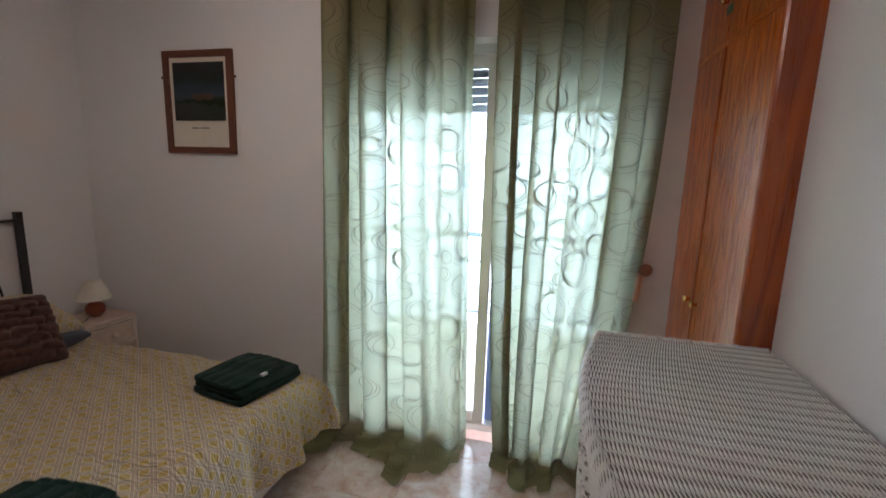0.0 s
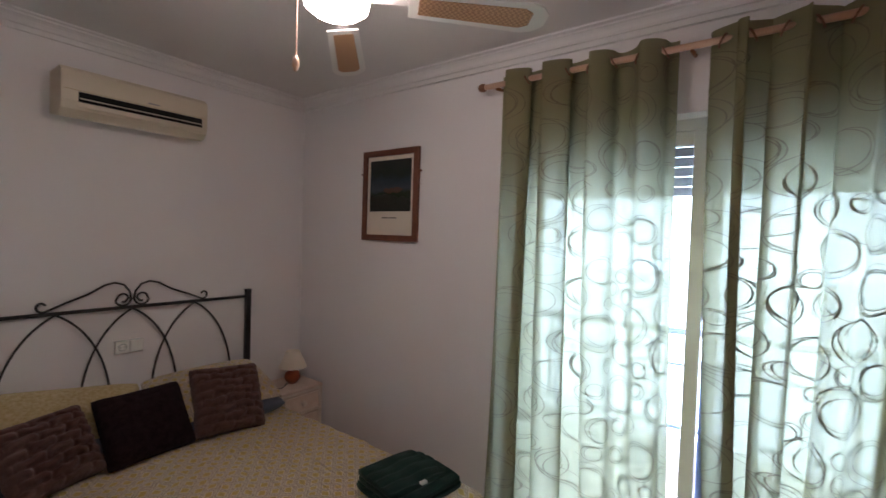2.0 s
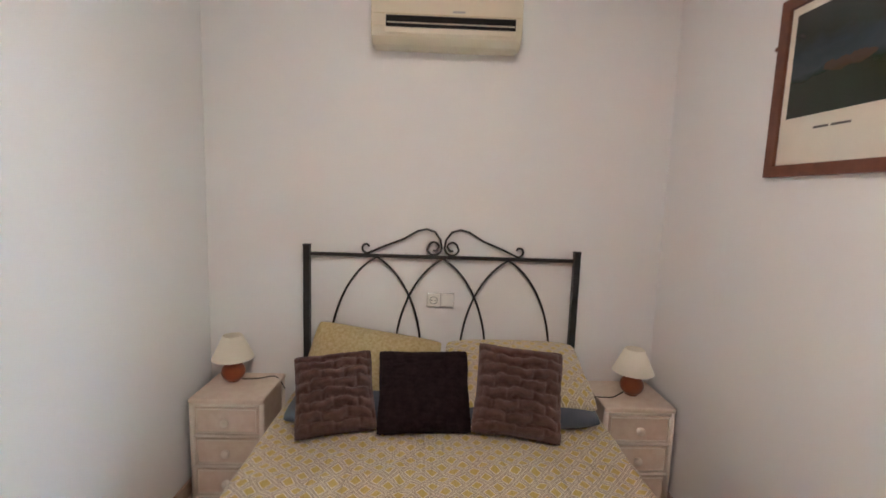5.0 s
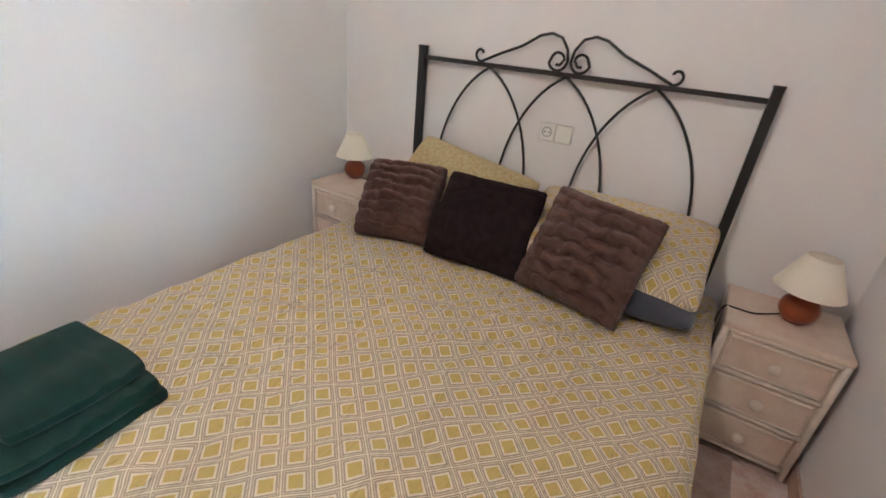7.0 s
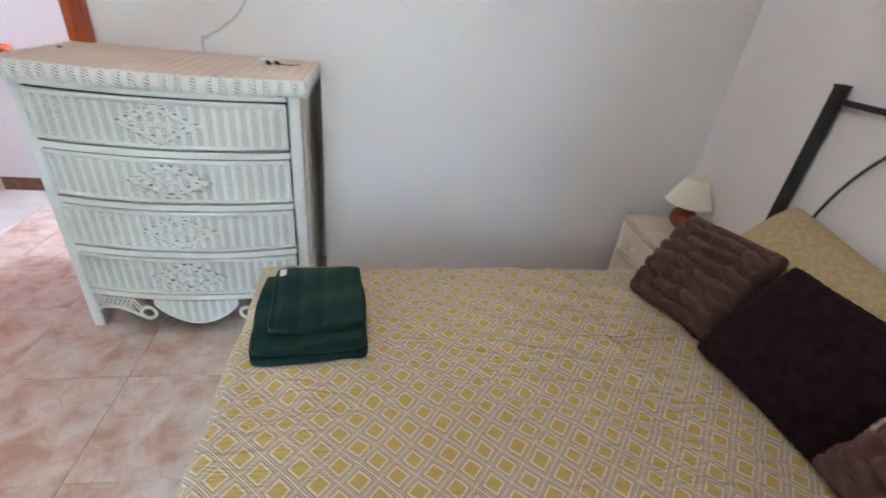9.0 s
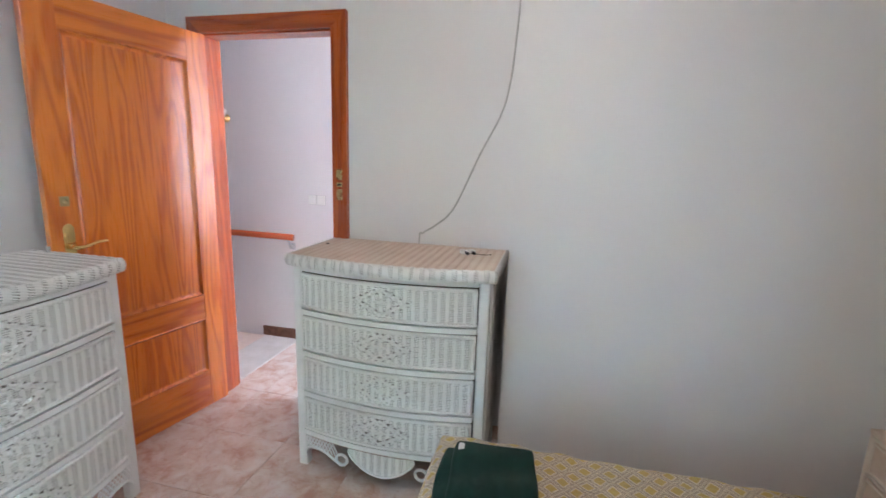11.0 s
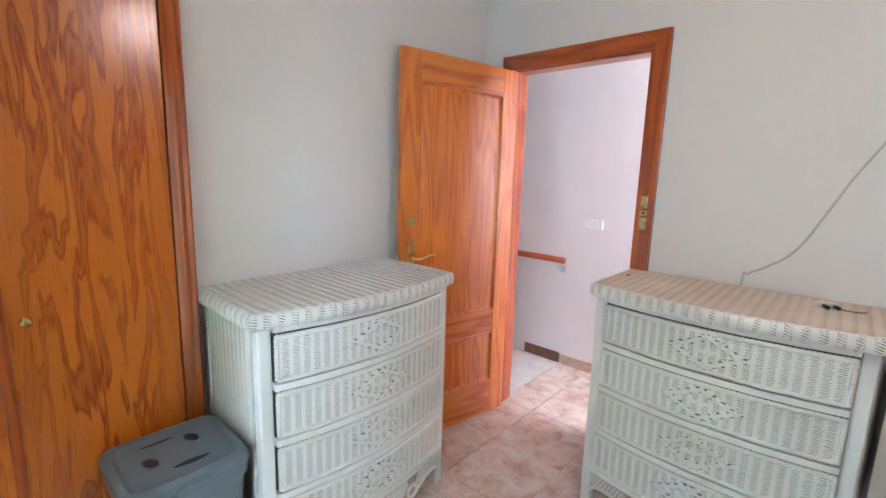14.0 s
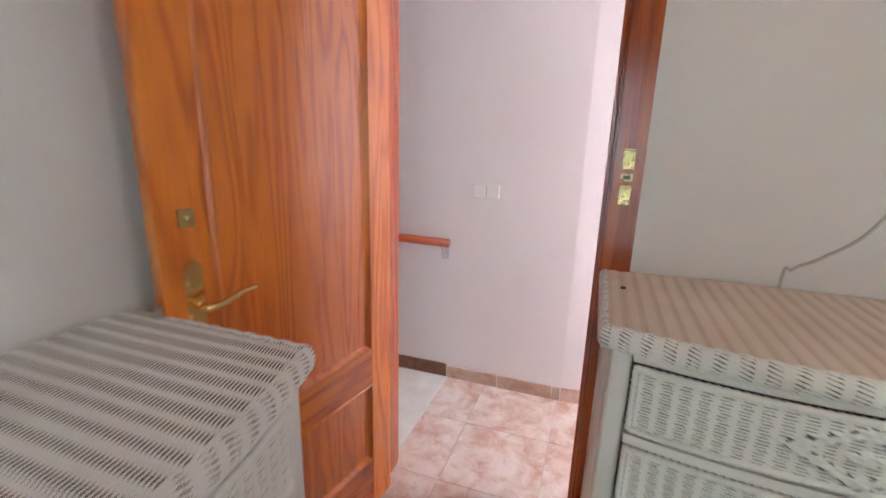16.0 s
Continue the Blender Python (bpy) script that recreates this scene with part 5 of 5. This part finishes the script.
cushion("bed_pillow", "plain pale mustard pillow against the headboard", 0.66, 0.42, 0.20, PLAIN_COVER, pose(-3.03, 1.08, 0.62, 0, 0, 90) @ pose(0, 0, 0, 50) @ pose(0, 0, 0, 0, 0, -9), "pillow", "pillows", pinch=0.05, uv=True)
cushion("bed_pillow", "pillow in a mustard lattice case lying over a blue one", 0.68, 0.44, 0.19, COVER, pose(-2.97, 1.77, 0.645, 0, 0, 90) @ pose(0, 0, 0, 20), "pillow", "pillows", pinch=0.05, uv=True)
cushion("bed_pillow", "blue-grey pillow lying under the patterned one", 0.65, 0.42, 0.15, SHEET_BLUE, pose(-2.93, 1.785, 0.54, 2, 0, 90), "pillow", "pillows", pinch=0.03)
cushion("bed_pillow", "blue-grey pillow lying under the patterned one", 0.66, 0.44, 0.13, SHEET_BLUE, pose(-2.95, 1.07, 0.525, 2, 0, 90), "pillow", "pillows", pinch=0.03)
cushion("throw_cushion", "mauve plush cushion with embossed ridges", 0.345, 0.35, 0.18, FUR, leaning(0.985, -2.665, 0.487, 0.35, 38, 10, 4), "cushion", "throw cushions", 8, pinch=0.085)
cushion("throw_cushion", "black plush cushion between the mauve ones", 0.41, 0.36, 0.16, BLACK_CLOTH, leaning(1.35, -2.685, 0.487, 0.36, 36, 4), "cushion", "throw cushions", 0, fuzz=0.004, pinch=0.07)
cushion("throw_cushion", "mauve plush cushion with embossed ridges", 0.385, 0.39, 0.17, FUR, leaning(1.735, -2.66, 0.487, 0.39, 33, -4, -5), "cushion", "throw cushions", 8, pinch=0.085)


def towel(label, m, tag_at, size=1.0):
    t = thing("folded_towel", label, "towel", "towels on the bed", m=m)
    for k, (sx, sy, z, dx, dy) in enumerate((sx * size, sy * size, z, dx * size, dy * size) for sx, sy, z, dx, dy in ((0.325, 0.38, 0.0, 0.0, 0.0), (0.312, 0.362, 0.026, 0.003, 0.002), (0.272, 0.312, 0.052, -0.020, -0.026))):
        bm = box(-sx / 2 + dx, sx / 2 + dx, -sy / 2 + dy, sy / 2 + dy, z + 0.001, z + 0.027, 0.012, 4)
        bmesh.ops.subdivide_edges(bm, edges=[e for e in bm.edges if e.calc_length() > 0.1], cuts=34, use_grid_fill=True)
        for v in bm.verts:
            topness = 1.0 if v.co.z > z + 0.0245 else 0.0
            v.co.z += topness * (0.0035 * math.sin(19 * v.co.x + 11 * v.co.y + k) + 0.003 * math.sin(41 * v.co.y - 9 * v.co.x) - 0.005 * math.exp(-((v.co.x % 0.062 - 0.031) / 0.010) ** 2))
            q = 1 - 0.055 * (min(1, abs(v.co.x - dx) / (sx / 2)) * min(1, abs(v.co.y - dy) / (sy / 2))) ** 5
            v.co.x, v.co.y = dx + (v.co.x - dx) * q, dy + (v.co.y - dy) * q
            v.co.x += 0.003 * math.sin(23 * v.co.y + k * 2)
            v.co.y += 0.003 * math.sin(19 * v.co.x + k)
        part("fold", bm, TOWEL, t, smooth=True)
    part("label_tag", box(tag_at[0] - 0.009, tag_at[0] + 0.009, tag_at[1] - 0.015, tag_at[1] + 0.015, 0.075, 0.085, 0.001), LABEL, t, "small white sewn label")
    return t


towel("dark green folded bath towel at the foot of the bed", pose(-1.556, 1.005, 0.484, 0, 0, 4), (0.085, -0.128), 0.92)
towel("dark green folded bath towel by the bed's outer corner", pose(-1.583, 1.955, 0.484, 0, 0, -11), (0.12, -0.02))

# ---------------------------------------------------------------- nightstands and lamps


def nightstand(label, m):
    """local: x width 0..0.345, front at -y, depth 0.31"""
    w, d, h = 0.34, 0.31, 0.515
    t = thing("nightstand", label, "nightstand", "pair of nightstands", m=m)
    part("body", box(0.014, w - 0.014, -d + 0.014, -0.002, 0.03, h - 0.02, 0.004), CANE, t)
    part("top", box(0.0, w, -d, 0.0, h - 0.022, h, 0.008, 3), CANE, t)
    for x in (0.012, w - 0.012):
        part("leg", tube([(x, -d + 0.012, 0.0), (x, -d + 0.012, h - 0.022)], 0.012, 10), CANE_LIGHT, t, "bamboo-like corner post", smooth=True)
        part("leg", tube([(x, -0.014, 0.0), (x, -0.014, h - 0.022)], 0.012, 10), CANE_LIGHT, t, smooth=True)
    for z in (0.035, 0.185, 0.335, 0.484):
        part("cane_bar", tube([(0.02, -d + 0.010, z), (w - 0.02, -d + 0.010, z)], 0.0085, 8), CANE_LIGHT, t, smooth=True)
    for k in range(3):
        z0 = 0.048 + 0.15 * k
        dr = part("drawer", box(0.03, w - 0.03, -d + 0.005, -d + 0.02, z0, z0 + 0.124, 0.003), CANE, t)
        part("drawer_bead", tube([(0.036, -d + 0.004, z0 + 0.006), (w - 0.036, -d + 0.004, z0 + 0.006), (w - 0.036, -d + 0.004, z0 + 0.118), (0.036, -d + 0.004, z0 + 0.118)], 0.004, 6, closed=True), CANE_LIGHT, dr)
        kn = lathe([(0.008, 0), (0.008, 0.008), (0.017, 0.014), (0.020, 0.022), (0.017, 0.031), (0.006, 0.035)], 18)
        bmesh.ops.transform(kn, matrix=pose(w / 2, -d + 0.006, z0 + 0.062, 90), verts=kn.verts)
        part("knob", kn, CANE_LIGHT, dr, "round pale knob", smooth=True)
    return t


def bedside_lamp(label, m, cord):
    t = thing("bedside_lamp", label, "lamp", "pair of bedside lamps", m=m)
    prof = [(0.03, 0.0)] + [(0.056 * math.sin(a), 0.048 - 0.052 * math.cos(a)) for a in np.linspace(0.55, 2.75, 14)] + [(0.016, 0.102), (0.014, 0.125)]
    part("base", lathe(prof, 28), CLAY, t, "round terracotta base", smooth=True)
    sh = lathe([(0.098, 0.118), (0.046, 0.232), (0.044, 0.232), (0.096, 0.118), (0.098, 0.118)], 36, False)
    part("shade", sh, SHADE, t, "cream conical fabric shade", smooth=True)
    part("cable", tube(smooth_line(cord, 6), 0.003, 6), DARK_CABLE, t, smooth=True)
    return t


nightstand("washed cane nightstand with three drawers, under the window wall", pose(W + 0.01, 2.185, 0, 0, 0, 90))
nightstand("washed cane nightstand with three drawers, in the corner by the bed", pose(W + 0.01, 0.27, 0, 0, 0, 90))
bedside_lamp("small lamp with round terracotta base and cream shade", pose(-3.065, 2.375, 0.516), [(-0.0, -0.04, 0.008), (0.05, -0.11, 0.004), (0.06, -0.165, 0.006), (0.02, -0.195, -0.02), (-0.02, -0.2, -0.12)])
bedside_lamp("small lamp with round terracotta base and cream shade", pose(-3.12, 0.385, 0.516), [(0.0, 0.04, 0.008), (-0.02, 0.12, 0.004), (-0.03, 0.2, 0.01), (-0.045, 0.24, -0.06)])

# ---------------------------------------------------------------- wall things
ac = thing("air_conditioner", "yellowed ivory wall air conditioner with a dark outlet slot", "air conditioner")
AX, AY0, AY1, AZ0, AZ1 = -3.035, 1.06, 1.73, 2.135, 2.365
prof = [(W, AZ0 + 0.02), (W, AZ1), (AX - 0.03, AZ1), (AX - 0.004, AZ1 - 0.02), (AX, AZ1 - 0.05), (AX, AZ0 + 0.07), (AX - 0.012, AZ0 + 0.03), (AX - 0.045, AZ0 + 0.004), (AX - 0.08, AZ0)]
bm = bmesh.new()
rows = []
for y in (AY0, AY0 + 0.006, AY1 - 0.006, AY1):
    k = 0.985 if y in (AY0, AY1) else 1.0
    cx, cz = (W + AX) / 2, (AZ0 + AZ1) / 2
    rows.append([bm.verts.new((cx + (x - cx) * k if x > W else x, y, cz + (z - cz) * k)) for x, z in prof])
for a, b in zip(rows, rows[1:]):
    for i in range(len(prof)):
        bm.faces.new((a[i], a[(i + 1) % len(prof)], b[(i + 1) % len(prof)], b[i]))
bm.faces.new(list(reversed(rows[0])))
bm.faces.new(rows[-1])
bmesh.ops.recalc_face_normals(bm, faces=bm.faces)
part("case", bm, IVORY, ac)
# Shallow black block carries the shade of a deep outlet.
part("outlet_slot", box(AX - 0.02, AX + 0.003, AY0 + 0.065, AY1 - 0.03, AZ0 + 0.066, AZ0 + 0.115, 0.003), SLOT, ac, "air outlet, blackened for its inner shade")
part("flap", box(AX - 0.004, AX + 0.004, AY0 + 0.06, AY1 - 0.028, AZ0 + 0.040, AZ0 + 0.064, 0.003), IVORY, ac)
part("maker_plate", box(AX, AX + 0.0018, 1.42, 1.475, AZ0 + 0.132, AZ0 + 0.139), SHUTTER, ac, "small grey maker plate")
part("vane", box(AX + 0.003, AX + 0.006, AY0 + 0.07, AY1 - 0.035, AZ0 + 0.080, AZ0 + 0.085, 0.001), IVORY, ac, "thin ivory air vane")
part("front_seam", box(AX - 0.002, AX + 0.0015, AY0 + 0.01, AY1 - 0.01, AZ0 + 0.119, AZ0 + 0.121), DULL_BRASS, ac)

pic = thing("framed_picture", "dark landscape print in a mahogany frame on the wall", "picture")
PX0, PX1, PZ0, PZ1, PT = -2.545, -2.065, 1.57, 2.155, 0.038
for nm, o in (("frame_side", [(PX0, PZ0), (PX0, PZ1), (PX0 + PT, PZ1 - PT), (PX0 + PT, PZ0 + PT)]), ("frame_side", [(PX1, PZ0), (PX1 - PT, PZ0 + PT), (PX1 - PT, PZ1 - PT), (PX1, PZ1)]),
              ("frame_top", [(PX0, PZ1), (PX1, PZ1), (PX1 - PT, PZ1 - PT), (PX0 + PT, PZ1 - PT)]), ("frame_bottom", [(PX0, PZ0), (PX0 + PT, PZ0 + PT), (PX1 - PT, PZ0 + PT), (PX1, PZ0)])):
    part(nm, prism(o, N - 0.022, N - 0.001), FRAME_WOOD, pic, "mahogany frame moulding")
part("mount", box(PX0 + PT, PX1 - PT, N - 0.010, N - 0.002, PZ0 + PT, PZ1 - PT), MAT_CARD, pic, "cream card mount")
part("print", box(PX0 + 0.062, PX1 - 0.062, N - 0.0115, N - 0.010, 1.76, 2.09), PRINT, pic, "dark blue-green landscape print")
for k, (x0, x1) in enumerate(((-2.37, -2.318), (-2.308, -2.245))):
    part("caption", box(x0, x1, N - 0.0112, N - 0.010, 1.715, 1.722), INK, pic)
part("caption", box(-2.36, -2.27, N - 0.0112, N - 0.010, 1.665, 1.668), MAT_CARD, pic)
for x in (PX0 - 0.008, PX1 + 0.008):
    part("frame_clip", box(x - 0.008, x + 0.008, N - 0.02, N - 0.002, 2.0, 2.014, 0.003), FRAME_WOOD, pic)

cable = thing("wall_cable", "thin grey cable hanging loosely down the wall", "cable")
part("cord", tube(smooth_line([(-1.488, S + 0.006, 2.55), (-1.483, S + 0.006, 2.23), (-1.475, S + 0.006, 2.01), (-1.442, S + 0.006, 1.72), (-1.334, S + 0.008, 1.485), (-1.215, S + 0.008, 1.22), (-1.12, S + 0.008, 1.125), (-1.06, S + 0.008, 1.085), (-1.04, S + 0.006, 1.02), (-1.04, S + 0.004, 0.4)], 8), 0.0042, 8), CABLE, cable, smooth=True)
plug = thing("aerial_adapter", "small white aerial adapter with dark plugs", "adapter", m=pose(-1.325, 0.145, CH + 0.002, 0, 0, 25))
part("housing", box(-0.035, 0.035, -0.016, 0.016, 0.0, 0.018, 0.004), PLASTIC, plug)
for x in (-0.02, 0.012):
    part("plug_pin", tube([(x, 0.015, 0.009), (x, 0.045, 0.009)], 0.007, 10), BLACK_PLASTIC, plug, "dark plug", smooth=True)
part("wire_end", tube(smooth_line([(0.035, 0.0, 0.006), (-0.06, 0.05, 0.004), (-0.10, 0.045, 0.004)], 6), 0.002, 6), DARK_CABLE, plug)

# ---------------------------------------------------------------- ceiling fan
FXC, FYC = -1.425, 1.35
fan = thing("ceiling_fan", "white ceiling fan with cane-filled blades and a lit globe", "ceiling fan", m=pose(FXC, FYC, 0))
part("canopy", lathe([(0.065, CEILING - 0.001), (0.062, CEILING - 0.035), (0.03, CEILING - 0.05), (0.015, CEILING - 0.055)], 28), PLASTIC, fan, smooth=True)
part("motor", lathe([(0.015, CEILING - 0.05), (0.05, CEILING - 0.09), (0.12, CEILING - 0.105), (0.13, CEILING - 0.19), (0.11, CEILING - 0.215), (0.07, CEILING - 0.228), (0.065, CEILING - 0.240)], 32), PLASTIC, fan, smooth=True)
GZ = CEILING - 0.236
part("globe", lathe([(0.065, GZ), (0.085, GZ - 0.010), (0.100, GZ - 0.036), (0.096, GZ - 0.060), (0.072, GZ - 0.078), (0.036, GZ - 0.088), (0.002, GZ - 0.091)], 36), glow("lit_opal_globe", (1.0, 0.84, 0.70), 33.0), fan, "lit opal glass globe", smooth=True)
BLADE_Z = 2.33
for k in range(4):
    a = FAN_TURN + 90 * k
    arm = pose(0, 0, BLADE_Z, 0, 0, a)
    bm = box(0.09, 0.26, -0.02, 0.02, 0.004, 0.014, 0.003)
    bmesh.ops.transform(bm, matrix=arm, verts=bm.verts)
    part("blade_arm", bm, PLASTIC, fan)
    o = [(0.22, -0.055), (0.60, -0.072), (0.64, -0.058), (0.668, -0.028), (0.668, 0.028), (0.64, 0.058), (0.60, 0.072), (0.22, 0.055)]
    bm = prism(o, -0.003, 0.003, "z")
    bmesh.ops.transform(bm, matrix=arm @ pose(0, 0, 0, -10), verts=bm.verts)
    bl = part("blade", bm, PLASTIC, fan, "white blade")
    o = [(0.25, -0.036), (0.585, -0.046), (0.615, -0.030), (0.615, 0.030), (0.585, 0.046), (0.25, 0.036)]
    bm = prism(o, -0.0045, 0.0045, "z")
    bmesh.ops.transform(bm, matrix=arm @ pose(0, 0, 0, -10), verts=bm.verts)
    part("cane_inset", bm, CANE_WEB, bl, "woven cane inset")
for dx, dy, z0 in ((-0.035, -0.115, 2.11),):
    ch = part("pull_chain", tube([(dx * 0.9, dy * 0.9, GZ + 0.03), (dx, dy, GZ), (dx, dy, z0)], 0.0018, 6), ROD, fan, "thin pull chain")
    part("pull_bob", lathe([(0.003, z0 + 0.012), (0.009, z0), (0.0105, z0 - 0.016), (0.006, z0 - 0.03), (0.002, z0 - 0.034)], 14), ROD, ch, "small wooden bob", smooth=True).location = (dx, dy, 0)

# ---------------------------------------------------------------- tiles and skirting
SIZE, GAP = 0.412, 0.0009
floor = bpy.data.objects["floor"]
tile_mesh = bpy.data.meshes.new("tile")
bm = box(-SIZE / 2 + GAP, SIZE / 2 - GAP, -SIZE / 2 + GAP, SIZE / 2 - GAP, -0.006, 0.0, 0.0007, 1)
bm.to_mesh(tile_mesh)
bm.free()
tile_mesh.materials.append(TILE)
for i in range(-8, 4):
    for j in range(-3, 7):
        cx, cy = -0.03 + SIZE * (i + 0.5), -0.10 + SIZE * (j + 0.5)
        if cx > 0.2 + 0.2 and cy < S:
            continue
        lo_x, hi_x, lo_y, hi_y = cx - SIZE / 2, cx + SIZE / 2, cy - SIZE / 2, cy + SIZE / 2
        if hi_x < W or lo_x > E + 0.2 or hi_y < HALL_S - 0.12 or lo_y > N:
            continue
        me = tile_mesh
        x0, x1 = max(lo_x, W), min(hi_x, E + 0.1 if cy > S else 0.2)
        y0, y1 = max(lo_y, HALL_S - 0.12), min(hi_y, N)
        ob = new("tile", me)
        ob.parent = floor
        if (x0, x1, y0, y1) != (lo_x, hi_x, lo_y, hi_y):
            bm = box(x0 + GAP, x1 - GAP, y0 + GAP, y1 - GAP, -0.006, 0.0, 0.0007, 1)
            bmesh.ops.translate(bm, vec=(-cx, -cy, 0), verts=bm.verts)
            me = bpy.data.meshes.new("tile")
            bm.to_mesh(me)
            bm.free()
            me.materials.append(TILE)
            ob.data = me
        ob.location = (cx, cy, 0)

base = thing("baseboard", "beige glazed tile skirting along the room's walls", "skirting", kind="structure")


def skirting(p, q, inward):
    d = Vector(q) - Vector(p)
    n = max(1, round(d.length / SIZE))
    for k in range(n):
        a, b = Vector(p) + d * (k / n), Vector(p) + d * ((k + 1) / n)
        lo, hi = (min(a.x, b.x), min(a.y, b.y)), (max(a.x, b.x), max(a.y, b.y))
        g = 0.001
        if abs(d.x) > abs(d.y):
            y0, y1 = sorted((a.y, a.y + inward * 0.009))
            part("skirting_tile", box(lo[0] + g, hi[0] - g, y0, y1, 0.0005, 0.075, 0.002, 1), SKIRT_TILE, base)
        else:
            x0, x1 = sorted((a.x, a.x + inward * 0.009))
            part("skirting_tile", box(x0, x1, lo[1] + g, hi[1] - g, 0.0005, 0.075, 0.002, 1), SKIRT_TILE, base)


skirting((W + 0.01, N), (WIN_L, N), -1)
skirting((WIN_R, N), (WX - 0.02, N), -1)
skirting((W, SB), (W, N - 0.01), 1)
skirting((W + 0.01, SB), (JOG, SB), 1)
skirting((JOG, S), (DOOR_R - 0.1, S), 1)
skirting((DOOR_L + 0.1, S), (E, S), 1)
skirting((E, S + 0.01), (E, WY0 - 0.02), -1)
